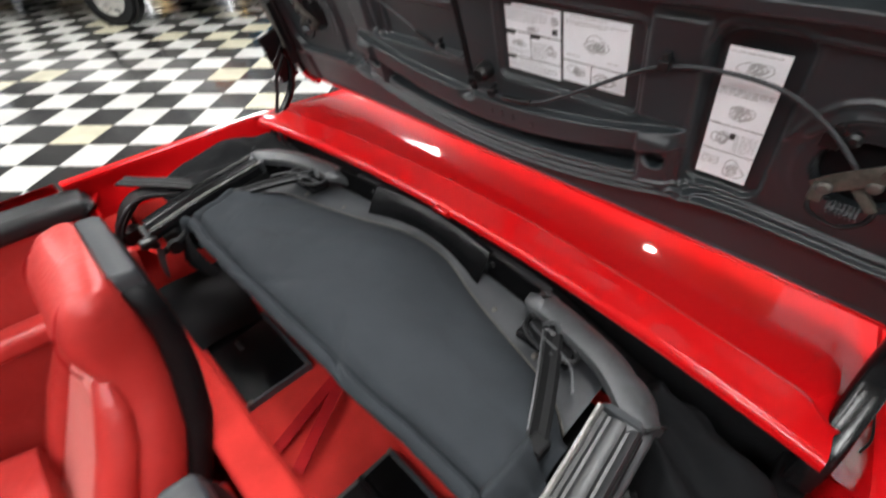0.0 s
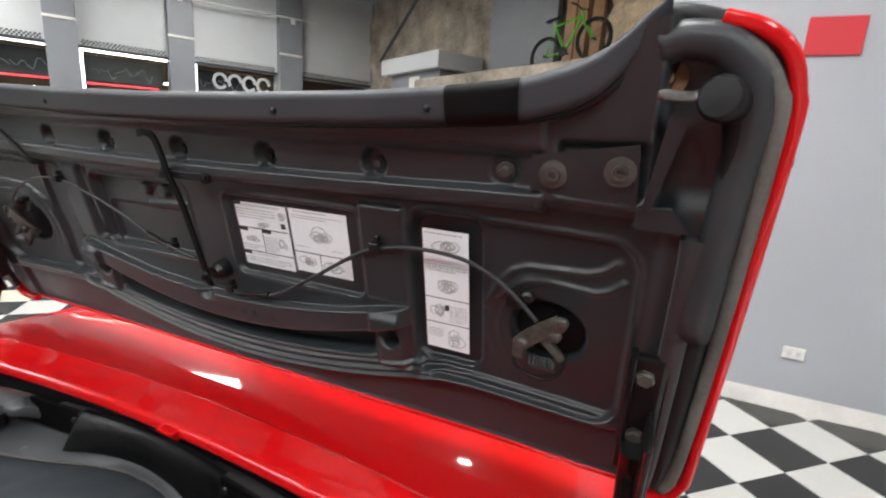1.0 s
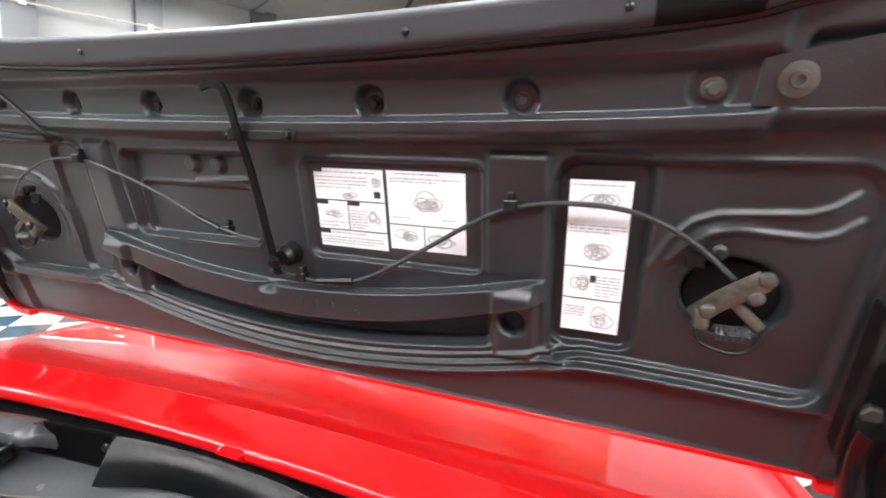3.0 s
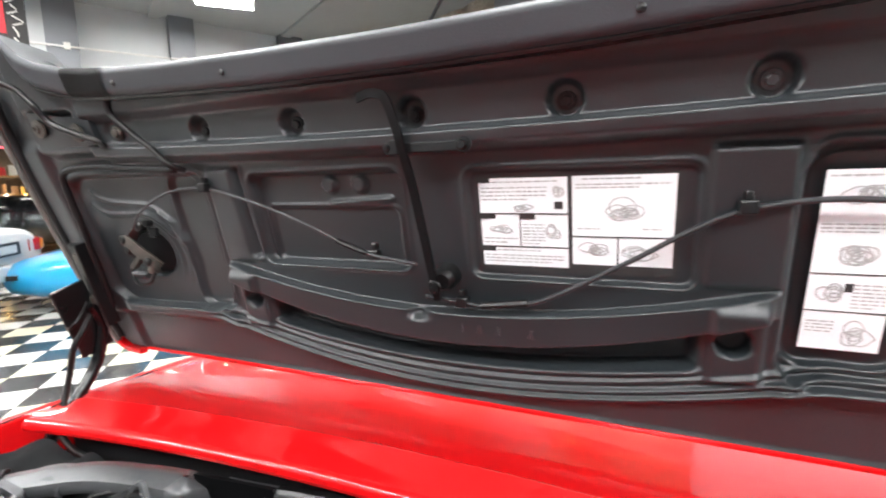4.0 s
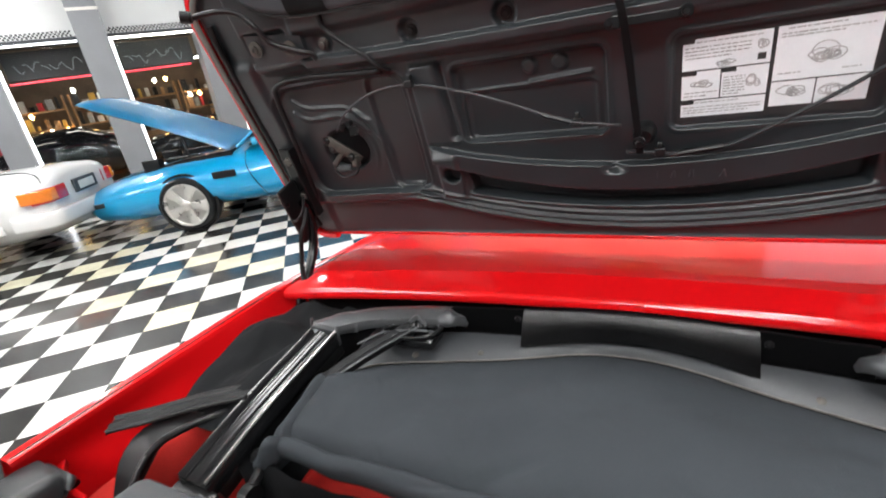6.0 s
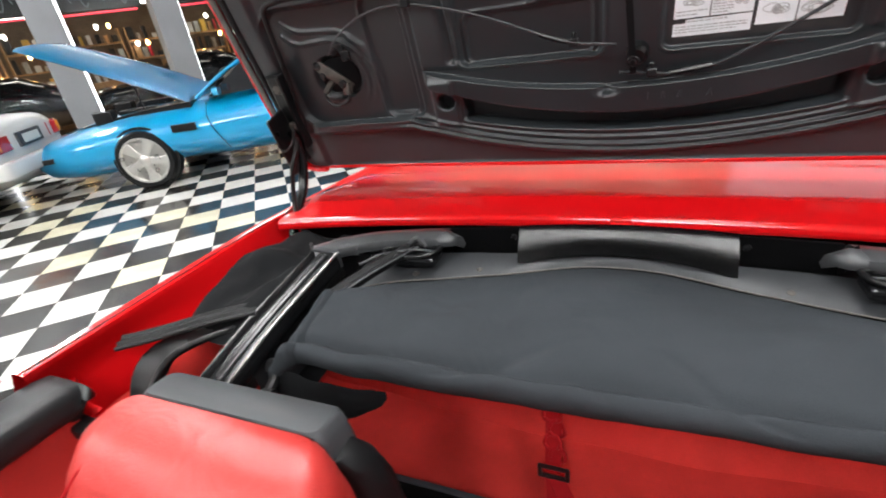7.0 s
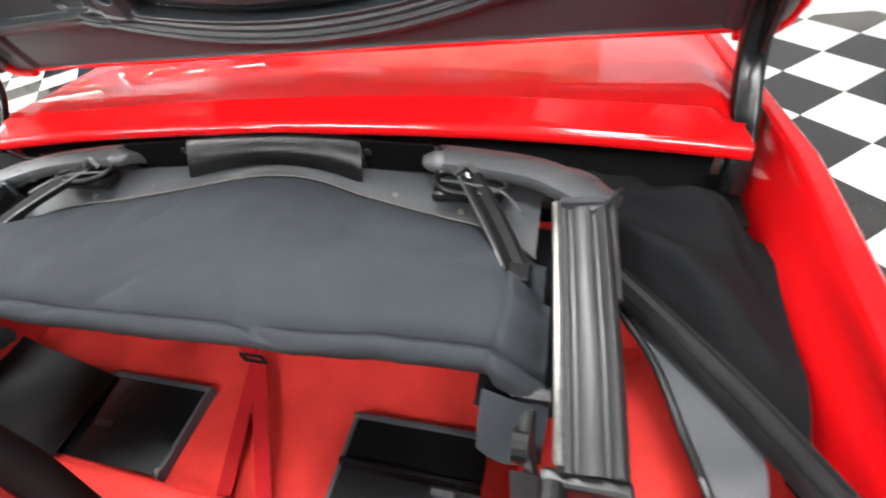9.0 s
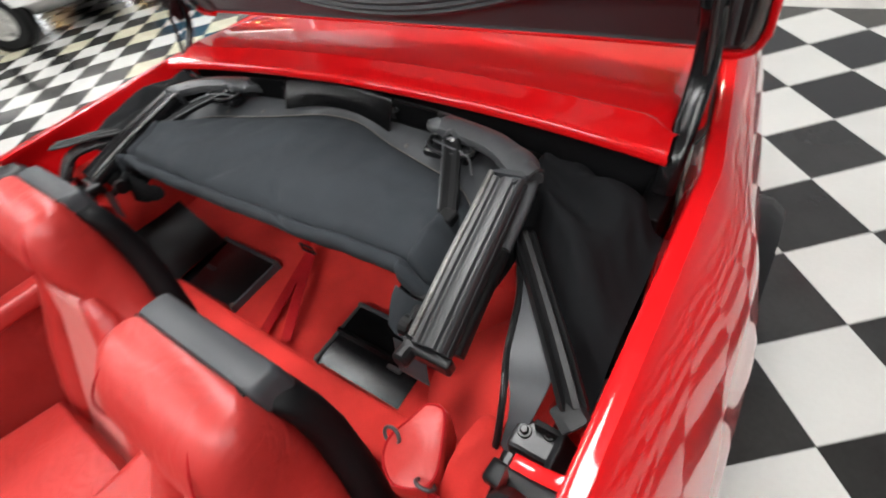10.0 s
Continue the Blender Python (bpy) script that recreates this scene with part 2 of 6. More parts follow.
def lathe(prof, at, axis, n=24):
    """A turned shape: (radius, height) pairs about an axis."""
    a = Vector(axis).normalized()
    s = a.orthogonal().normalized()
    t = a.cross(s)
    bm = bmesh.new()
    rings = []
    for r, h in prof:
        rings.append([bm.verts.new(Vector(at) + a * h + (s * math.cos(2 * math.pi * k / n) + t * math.sin(2 * math.pi * k / n)) * max(r, 1e-4)) for k in range(n)])
    for p, q in zip(rings, rings[1:]):
        for k in range(n):
            bm.faces.new((p[k], p[(k + 1) % n], q[(k + 1) % n], q[k]))
    bm.faces.new(rings[0][::-1])
    bm.faces.new(rings[-1])
    return bm


def bolt(at, axis, r=0.009, h=0.008, washer=True):
    """A hexagon bolt head on a washer."""
    a = Vector(axis).normalized()
    b = lathe([(r * 0.95, 0), (r, h * 0.2), (r * 0.98, h * 0.8), (r * 0.75, h)], Vector(at) + a * 0.002, axis, 6)
    if washer:
        return join(b, lathe([(r * 1.55, 0), (r * 1.55, 0.002), (r * 1.4, 0.003)], at, axis, 18))
    return b


def sm(e0, e1, v):
    t = np.clip((v - e0) / (e1 - e0), 0, 1)
    return t * t * (3 - 2 * t)


def ring_pts(hw, hd, r, n=5):
    """A rounded rectangle."""
    out = []
    for cx, cy, a0 in ((hw - r, hd - r, 0), (-hw + r, hd - r, 90), (-hw + r, -hd + r, 180), (hw - r, -hd + r, 270)):
        for k in range(n + 1):
            a = radians(a0 + 90 * k / n)
            out.append((cx + r * math.cos(a), cy + r * math.sin(a)))
    return out


def loft(rings):
    """Skin over rings of the same number of points, capped."""
    bm = bmesh.new()
    vs = [[bm.verts.new(p) for p in r] for r in rings]
    m = len(vs[0])
    for a, b in zip(vs, vs[1:]):
        for j in range(m):
            bm.faces.new((a[j], a[(j + 1) % m], b[(j + 1) % m], b[j]))
    bm.faces.new(vs[0][::-1])
    bm.faces.new(vs[-1])
    return bm


# ---- the room ----
TH = radians(41.713)
E1, E2 = Vector((math.cos(TH), math.sin(TH), 0)), Vector((-math.sin(TH), math.cos(TH), 0))
ORG, TS = Vector((-3.1198, 0.8343, 0)), 0.3048
CEILZ = 4.85
floor = put("floor", box(-16, 7.2, -9.2, 12.5, -0.12, -0.004, 0), GROUT, None, "checkered floor of black and white vinyl tiles", "floor", "structure")
# left wall with pillars: along d, facing n
WA = radians(30)
WD, WN = Vector((math.sin(WA), math.cos(WA), 0)), Vector((math.cos(WA), -math.sin(WA), 0))


def on_wall(s, out, z):
    return WD * s + WN * (out - 11.0) + Vector((0, 0, z))


def wall_box(s0, s1, o0, o1, z0, z1, bevel=0.004):
    m = Matrix(((WD.x, -WN.x, 0, -11 * WN.x), (WD.y, -WN.y, 0, -11 * WN.y), (0, 0, 1, 0), (0, 0, 0, 1)))
    return moved(box(s0, s1, -o1, -o0, z0, z1, bevel), m)


pillars = [(-9.3, -8.8), (-7.5, -7.0), (-5.7, -5.2), (-3.95, -3.45), (-2.3, -1.9), (-0.6, -0.12), (1.36, 1.83), (3.6, 4.14)]
wall_west = put("wall_west", join(*[wall_box(a, b, -0.3, 0.22, 0, CEILZ, 0.01) for a, b in pillars], wall_box(-13, -9.3, -0.3, 0.0, 0, CEILZ, 0), wall_box(6.06, 6.6, -0.3, 0.0, 0, CEILZ, 0)), GREYP, None, "grey painted wall with pillars between glazed bays", "wall", "structure")
for (a, b), (c, d) in zip(pillars, pillars[1:] + [(6.06, 6.1)]):
    put("wall_panel", wall_box(b, c, -0.12, 0.0, 2.78, CEILZ, 0), WHITE, wall_west, "white panel above a glazed bay")
    part("light_strip", wall_box(b + 0.005, b + 0.05, 0.0, 0.03, 0.1, 2.78, 0.003), TUBE, wall_west, "white light strip beside a pillar")
    part("light_strip", wall_box(b + 0.05, c - 0.02, 0.0, 0.02, 2.745, 2.775, 0.003), TUBE if a < -1 else SHOPLAMP, wall_west, "white light strip over a bay") if a < 1 else None
    part("head_trim", wall_box(b, c, 0.0, 0.035, 2.78, 2.84, 0.004), STRIP, wall_west)
    g = part("pane", wall_box(b + 0.02, c - 0.02, -0.1, -0.09, 0.05, 2.74, 0), glass("bay_glass"), wall_west, "clear glass pane")
    g.visible_shadow = False
    band = bmesh.new()
    nx = int((c - b - 0.06) / 0.032)
    for i in range(nx):
        for j in range(3):
            if (i + j) % 2:
                s0, z0 = b + 0.03 + i * 0.032, 2.85 + j * 0.032
                band.faces.new([band.verts.new(on_wall(s, 0.004, z)) for s, z in ((s0, z0), (s0 + 0.032, z0), (s0 + 0.032, z0 + 0.032), (s0, z0 + 0.032))])
    tagged(part("checker_band", band, RUBBER, wall_west, "band of tiny black checks under a white panel"), kind="stuff")
    part("sill", wall_box(b, c, -0.12, 0.02, 0.0, 0.06, 0.004), GREYP, wall_west)
for a, b in pillars:
    part("pillar_band", wall_box(a - 0.01, b + 0.01, 0.22, 0.235, 3.22, 3.27, 0.003), SKIRT, wall_west, "white band round a pillar")
part("conduit", tube([on_wall(-4, 0.26, 3.95), on_wall(0, 0.26, 3.97), on_wall(4.5, 0.26, 4.05)], 0.018), SKIRT, wall_west, "white cable conduit")
for s in (-0.3, 1.6, 3.9):
    part("junction_box", wall_box(s - 0.05, s + 0.05, 0.22, 0.28, 3.92, 4.04), SKIRT, wall_west)

# the shop seen through the glazed bays
shop = put("wall_far_shop", join(wall_box(-13, 8, -5.2, -5.0, 0, CEILZ, 0)), BROWN, None, "brown rear wall of the room behind the glass", "wall", "structure")
put("floor_shop", wall_box(-13, 8, -5.0, -0.31, -0.1, 0.0, 0), WOOD, None, "warm wooden floor behind the glass", "floor", "structure")
put("ceiling_shop", wall_box(-13, 8, -5.0, -0.31, 3.3, 3.4, 0), DARK, None, "dark ceiling of the room behind the glass", "ceiling", "structure")
rs = random.Random(4)
for s, o, z in ((-6.5, -2.4, 2.7), (-4.4, -3.2, 2.5), (-2.9, -2.0, 2.75), (-1.5, -3.4, 2.45), (-0.2, -2.2, 2.7), (0.9, -3.0, 2.5), (2.2, -2.2, 2.7), (3.6, -3.0, 2.5), (5.0, -2.4, 2.6)):
    lampbox = thing("shop_light", "bright linear light hanging behind the glass", "lamp")
    part("diffuser", wall_box(s, s + 1.0, o, o + 0.09, z, z + 0.04, 0.01), SHOPLAMP, lampbox)
    part("housing", wall_box(s - 0.01, s + 1.01, o - 0.01, o + 0.10, z + 0.042, z + 0.08, 0.006), DARK, lampbox)
    for k in (0.1, 0.9):
        part("cable", tube([on_wall(s + k, o + 0.05, z + 0.08), on_wall(s + k, o + 0.05, 3.3)], 0.005, 5), DARK, lampbox)
GOODS = (WOOD, WHITE, DARK, REDSIGN, SKIRT, STEEL, BLACK, GOLDP)
for s in (-5.2, -3.9, -2.6, -1.3, 0.0, 1.3, 2.6, 3.9):
    shelf = thing("display_shelf", "wooden shelf full of goods and warm bulbs behind the glass", "shelf")
    part("shelf_frame", join(wall_box(s, s + 1.2, -4.6, -4.2, 0.0, 0.9, 0.01), wall_box(s, s + 1.2, -4.6, -4.3, 1.3, 1.34, 0.0), wall_box(s, s + 1.2, -4.6, -4.3, 1.75, 1.79, 0.0), wall_box(s, s + 0.04, -4.6, -4.3, 0.9, 2.1, 0.0), wall_box(s + 1.16, s + 1.2, -4.6, -4.3, 0.9, 2.1, 0.0)), WOOD, shelf)
    for z in (0.9, 1.34, 1.79):
        for k in range(6):
            h, w = rs.uniform(0.10, 0.34), rs.uniform(0.05, 0.15)
            a = s + 0.06 + k * 0.185 + rs.uniform(0, 0.03)
            part("goods", wall_box(a, a + w, -4.5, -4.36, z, z + h, 0.008), rs.choice(GOODS), shelf)
    for k in range(4):
        part("bulb", lathe([(0.01, 0), (0.04, 0.03), (0.05, 0.07), (0.025, 0.12)], on_wall(s + 0.15 + k * 0.3 + rs.uniform(-0.05, 0.05), -4.22, rs.choice((1.2, 1.62, 2.1))), (0, 0, 1), 10), WARM if k % 2 else SHOPLAMP, shelf)
for s, o, w, h in ((-4.6, -3.3, 1.3, 0.95), (-1.0, -3.6, 1.0, 1.05), (0.9, -3.4, 1.5, 0.9), (3.0, -2.6, 1.2, 0.8)):
    counter = thing("counter", "wooden counter with a pale top behind the glass", "counter")
    part("counter_body", wall_box(s, s + w, o - 0.5, o, 0, h, 0.01), WOOD, counter)
    part("counter_top", wall_box(s - 0.03, s + w + 0.03, o - 0.53, o + 0.03, h + 0.002, h + 0.04, 0.008), SKIRT, counter)
for k, s in enumerate((-3.4, -1.85, -0.1, 1.85)):
    sign = thing("neon_line", "thin red neon line along the dark fascia", "sign")
    part("tube", tube([on_wall(s, -0.4, 2.18), on_wall(s + 1.3, -0.4, 2.2)], 0.018), NEON, sign)
    part("fascia", wall_box(s, s + 1.4, -0.6, -0.45, 2.24, 2.72, 0.0), DARK, sign, "dark fascia with pale scribbled marks")
    part("mark", join(*[tube([on_wall(s + 0.15 + 0.13 * i, -0.43, 2.38 + 0.16 * rs.random()), on_wall(s + 0.22 + 0.13 * i, -0.43, 2.3 + 0.25 * rs.random()), on_wall(s + 0.28 + 0.13 * i, -0.43, 2.36 + 0.16 * rs.random())], 0.008, 5, 3) for i in range(8)]), GREYP, sign)
letters = thing("sign_letters", "large white letters on a dark fascia", "sign")
for i in range(4):
    part("letter_bar", moved(sweep(smooth_path([(0.13 * math.cos(a), 0, 0.15 * math.sin(a)) for a in [2 * math.pi * k / 10 for k in range(10 if i != 1 else 7)]], 2), [(-0.03, -0.02), (0.03, -0.02), (0.03, 0.02), (-0.03, 0.02)], up=(0, 1, 0), smooth=False), Matrix.Translation(on_wall(2.35 + 0.31 * i, -0.02, 2.5)) @ Matrix.Rotation(radians(60), 4, "Z")), WHITE, letters)

# right wall, back walls, ceiling
wall_south_east = put("wall_east", box(0.62, 7, 2.79, 2.99, 0, CEILZ, 0), WALLP, None, "plain light grey painted wall", "wall", "structure")
put("baseboard", grid(lambda u, v: (0.62 + 6.3 * u, 2.79 - (0.012 + 0.010 * (math.sin(7 * u * 6.3) * 0.5 + 0.5)) * (1 - v) - 0.003, 0.105 * v + 0.002), 60, 4), SKIRT, None, "white rubber skirting along the wall", "baseboard", "structure", smooth=True)
sign = thing("red_wall_sign", "plain red rectangular sign on the grey wall", "sign")
part("board", box(1.33, 1.58, 2.776, 2.787, 2.03, 2.22, 0.002), REDSIGN, sign)
outlet = thing("wall_outlet", "white electrical outlet low on the grey wall", "outlet")
part("cover_plate", box(1.555, 1.665, 2.776, 2.788, 0.335, 0.405, 0.004), SKIRT, outlet)
part("socket", join(box(1.575, 1.60, 2.772, 2.7765, 0.355, 0.385, 0.002), box(1.62, 1.645, 2.772, 2.7765, 0.355, 0.385, 0.002)), WHITE, outlet)
BK0, BK1 = Vector((-6.5, 10.75, 0)), Vector((0.9, 6.48, 0))
BD = (BK1 - BK0).normalized()
BN = Vector((BD.y, -BD.x, 0))


def back_box(s0, s1, o0, o1, z0, z1, bevel=0.0):
    m = Matrix(((BD.x, -BN.x, 0, BK0.x), (BD.y, -BN.y, 0, BK0.y), (0, 0, 1, 0), (0, 0, 0, 1)))
    return moved(box(s0, s1, -o1, -o0, z0, z1, bevel), m)


put("wall_north", grid(lambda u, v: BK0 + BD * (11 * u - 0.3) + BN * (0.10 * noise.noise((u * 20, v * 9, 3)) + 0.05 * noise.noise((u * 60, v * 25, 5))) + Vector((0, 0, CEILZ * v)), 120, 50), STONE, None, "mottled brown stone rear wall", "wall", "structure", smooth=True)
put("wall_panel_north", back_box(5.1, 6.6, 0.2, 0.3, 2.0, CEILZ), GREYP, None, "blue-grey wall panel behind the bicycles", "wall", "structure")
put("trim_planks", join(*[back_box(6.75 + 0.24 * k, 6.93 + 0.24 * k, 0.2, 0.28 + 0.04 * (k % 2), 1.8, CEILZ, 0.01) for k in range(3)]), WOOD, None, "upright wooden boards on the rear wall", "trim", "structure")
flag = put("wall_flagstone", grid(lambda u, v: BK0 + BD * (7.5 + 2.4 * u) + BN * (0.26 + 0.10 * noise.noise((u * 9, v * 14, 7)) + 0.04 * noise.noise((u * 30, v * 40, 2))) + Vector((0, 0, 1.8 + (CEILZ - 1.8) * v)), 60, 70), FLAG, None, "pale tan flagstone facing on the rear wall", "wall", "structure", smooth=True)
booth = thing("booth", "grey booth with a white fascia against the stone wall", "booth")
part("booth_wall", back_box(2.9, 4.6, 0.15, 1.0, 0, 2.75, 0.02), GREYP, booth)
part("fascia", back_box(2.7, 4.75, 0.12, 1.15, 2.75, 3.05, 0.02), WHITE, booth, "white fascia board")
part("notice", back_box(3.6, 3.95, 1.0, 1.012, 2.35, 2.68, 0.002), SKIRT, booth, "pale square notice")
stone_ledge = put("wall_ledge", back_box(4.7, 9.5, 0.25, 1.6, 0, 2.49, 0.03), STONE, None, "stone ledge that carries the bicycles", "wall", "structure")
# unseen walls close the room; their dull grey holds back bounced light
put("wall_south", box(-16, 7.2, -9.2, -9.0, 0, CEILZ, 0), GREYP, None, "unseen dull grey wall, added to close the room and dim bounce", "wall", "structure")
put("wall_side", box(7.0, 7.2, -9, 3, 0, CEILZ, 0), GREYP, None, "unseen dull grey wall, added to close the room and dim bounce", "wall", "structure")
put("ceiling", join(box(-22, 9, -9.2, 16, CEILZ, CEILZ + 0.1, 0), *[back_box(-8, 12, 2.2 + 2.6 * k, 2.42 + 2.6 * k, CEILZ - 0.05, CEILZ, 0.0) for k in range(7)]), CEIL, None, "grey ceiling with beams", "ceiling", "structure")
brace = thing("roof_brace", "thin diagonal steel brace under the ceiling", "brace")
part("rod", tube([BK0 + BD * 2.4 + BN * 1.0 + Vector((0, 0, 3.1)), BK0 + BD * 5.3 + BN * 1.2 + Vector((0, 0, CEILZ))], 0.035), ZINC, brace)


def ceiling_light(x, y, z, turn, strength_mat=LAMP, w=0.62, l=1.24):
    t = thing("ceiling_light", "bright rectangular ceiling panel light, of a set mostly added unseen", "lamp", (x, y, z), turn, "ceiling panel lights")
    part("frame", join(box(-w / 2 - 0.02, w / 2 + 0.02, -l / 2 - 0.02, -l / 2, -0.01, 0.06, 0.002), box(-w / 2 - 0.02, w / 2 + 0.02, l / 2, l / 2 + 0.02, -0.01, 0.06, 0.002), box(-w / 2 - 0.02, -w / 2, -l / 2, l / 2, -0.01, 0.06, 0.002), box(w / 2, w / 2 + 0.02, -l / 2, l / 2, -0.01, 0.06, 0.002), box(-w / 2, w / 2, -l / 2, l / 2, 0.045, 0.06, 0)), SKIRT, t, "white metal frame")
    part("diffuser", box(-w / 2, w / 2, -l / 2, l / 2, 0.0, 0.04, 0), strength_mat, t, "glowing white diffuser")
    for k in (-1, 1):
        part("cable", tube([(0, k * l / 2.4, 0.06), (0, k * l / 2.4, CEILZ - z)], 0.004, 5), STRIP, t)


# all but one of these are added out of view to brighten the room
for x, y, tn in LIGHTS:
    ceiling_light(x, y, 4.6, tn, w=0.94, l=1.87)
banner = thing("hanging_banner", "dark hanging banner with a red patch beside the wall", "banner")
bm_ = wall_box(-1.25, -0.75, 1.5, 1.53, 3.3, CEILZ, 0.004)
part("banner_cloth", bm_, DARK, banner)
part("red_patch", wall_box(-1.22, -1.0, 1.532, 1.538, 3.75, 4.25, 0.001), REDSIGN, banner)
part("script_mark", join(*[tube([on_wall(-0.92 + 0.06 * math.sin(k), 1.54, 3.4 + 0.16 * k), on_wall(-0.84 + 0.05 * math.cos(k * 2), 1.54, 3.46 + 0.16 * k), on_wall(-0.92, 1.54, 3.54 + 0.16 * k)], 0.01, 5, 3) for k in range(7)]), SKIRT, banner)

# ---- the red convertible ----
car = thing("red_convertible", "red two-seat convertible with its storage lid raised and top folded", "car")


def narrow(y):
    return 1 - 0.19 * max(0, y)


BODY = [(0.725, 0.76), (0.729, 0.84), (0.740, 0.89), (0.747, 0.922), (0.751, 0.932), (0.756, 0.9345), (0.775, 0.9345), (0.780, 0.930), (0.797, 0.906), (0.818, 0.873), (0.842, 0.815), (0.868, 0.735), (0.893, 0.64), (0.914, 0.55), (0.926, 0.46), (0.915, 0.36), (0.885, 0.27), (0.86, 0.20), (0.80, 0.19)]


def body_side(sgn, y0, y1, inner=0):
    pts = BODY[inner:]
    n = int(abs(y1 - y0) / 0.04) + 2

    def f(u, v):
        y = y0 + (y1 - y0) * u
        k = v * (len(pts) - 1)
        i = min(int(k), len(pts) - 2)
        a, b = pts[i], pts[i + 1]
        t = k - i
        x, z = a[0] + (b[0] - a[0]) * t, a[1] + (b[1] - a[1]) * t
        x += 0.1 * max(0, -0.1 - y) * max(0, min(1, (0.93 - z) / 0.05)) * (1 if k < 4 else 0)
        x += 0.010 * math.exp(-((y + 0.12) / 0.16) ** 2 - ((z - 0.79) / 0.075) ** 2) * (1 if k > 7 else 0)
        x *= narrow(y)
        z -= 0.03 * max(0, y - 0.3) ** 1.5 * (1 if z > 0.5 else 0.3)
        return (sgn * x, y, z)

    return grid(f, n, (len(pts) - 1) * 2)


for sgn in (-1, 1):
    part("rear_quarter_panel", body_side(sgn, -0.498, 1.22), RED, car, "glossy red rear quarter panel", True, 28)
    if sgn < 0:
        part("rim_seam", tube([(sgn * 0.7570 * narrow(y), y, 0.9348) for y in (-0.495, -0.3, -0.1, 0.02)], 0.0014, 6, 3), BLACK, car, "thin dark seam along the red rim")


LIP = [(0.020, 0.930), (0.004, 0.931), (-0.001, 0.934), (-0.003, 0.940), (-0.002, 0.947), (0.001, 0.9515), (0.006, 0.9545)]


def deck_f(u, v):
    s = (u - 0.5) * 2
    x = s * 0.70
    lip, crease = 0.050 - 0.115 * x * x, 0.113 - 0.13 * x * x
    if v <= 0.2:
        i = min(int(v / 0.2 * 6), 5)
        t = v / 0.2 * 6 - i
        y = lip + LIP[i][0] + (LIP[i + 1][0] - LIP[i][0]) * t
        z = LIP[i][1] + (LIP[i + 1][1] - LIP[i][1]) * t
    elif v <= 0.4:
        t = (v - 0.2) / 0.2
        y, z = lip + 0.006 + (crease - lip - 0.006) * t, 0.9545 + 0.0145 * t - 0.0016 * math.sin(math.pi * t)
    elif v <= 0.44:
        t = (v - 0.4) / 0.04
        y, z = crease + 0.006 * t, 0.969 - 0.0032 * t
    else:
        t = (v - 0.44) / 0.56
        y = crease + 0.006 + (1.22 - crease - 0.006) * t ** 1.5
        z = 0.9658 - 0.02 * (y - crease) - 0.30 * min(0.3, y - crease) ** 2 - 0.05 * max(0, y - crease - 0.3) - 0.35 * max(0, y - 1.02) ** 1.6
    a = abs(s)
    side = 0.9375 - 0.03 * max(0, y - 0.3) ** 1.5 - 0.3 * max(0, y - 1.02) ** 1.6
    open_end = float(sm(lip + 0.01, lip + 0.09, y))
    z += (side - z) * float(sm(0.925, 0.985, a)) * open_end - 0.006 * a ** 4 * (1 - open_end)
    return (s * (0.702 + 0.041 * float(sm(lip + 0.035, lip + 0.11, y))) * narrow(y), y, z)


part("rear_deck", grid(deck_f, 100, 100), RED, car, "glossy red rear deck with a sharp crease", True, 22)
for sgn in (-1, 1):
    part("panel_seam", tube([(sgn * x, y, z) for x, y, z in ((0.728, 0.045, 0.9395), (0.734, 0.07, 0.9395), (0.732, 0.10, 0.9392), (0.722, 0.16, 0.9395), (0.712, 0.24, 0.9390))], 0.0016, 6), BLACK, car, "thin dark seam beside the deck")
part("tail_panel", grid(lambda u, v: ((u - 0.5) * 1.42 * narrow(1.2), 1.2 + 0.03 * math.sin(math.pi * v), 0.25 + 0.6 * v), 30, 12), RED, car, "red tail panel", True)
part("well_gutter", sweep([(-0.64, -0.03, 0.85), (-0.4, 0.012, 0.87), (-0.25, 0.03, 0.895), (0, 0.045, 0.90), (0.25, 0.03, 0.895), (0.4, 0.012, 0.87), (0.64, -0.03, 0.85)], [(-0.035, -0.006), (0.035, -0.006), (0.035, 0.004), (-0.035, 0.004)], n=8), BLACK, car, "black gutter under the deck edge")
# red in itself; liner black is put on for the shade under the lip
part("gutter_face", grid(lambda u, v: ((u - 0.5) * 1.36, 0.105 - 0.115 * ((u - 0.5) * 1.36) ** 2, 0.6 + 0.331 * v), 30, 4), LINER, car, "rear wall of the storage well, blackened for shade", True)
part("deck_striker_tab", box(-0.019, 0.019, 0.034, 0.06, 0.930, 0.950, 0.003), RED, car, "small red tab in the middle of the deck edge")

# interior tub
part("rear_shelf", grid(lambda u, v: ((u - 0.5) * 1.26, -0.46 + 0.5 * v, 0.556 + 0.022 * abs(u - 0.5) ** 2 * 8 + 0.004 * noise.noise((u * 9, v * 6, 1))), 60, 30), CARPET, car, "red carpeted shelf behind the seats", True)
part("shelf_back", grid(lambda u, v: ((u - 0.5) * 1.3, -0.10 + 0.09 * v + 0.01 * noise.noise((u * 7, v * 4, 2)), 0.555 + 0.255 * v), 50, 14), CARPET, car, "red carpet behind the folded top", True)
part("shelf_ledge", sweep([(-0.62, -0.487, 0.545), (-0.3, -0.485, 0.55), (0, -0.485, 0.552), (0.3, -0.485, 0.55), (0.60, -0.475, 0.545)], ring_pts(0.045, 0.052, 0.022), n=6), CARPET, car, "rounded red carpeted ledge", True)
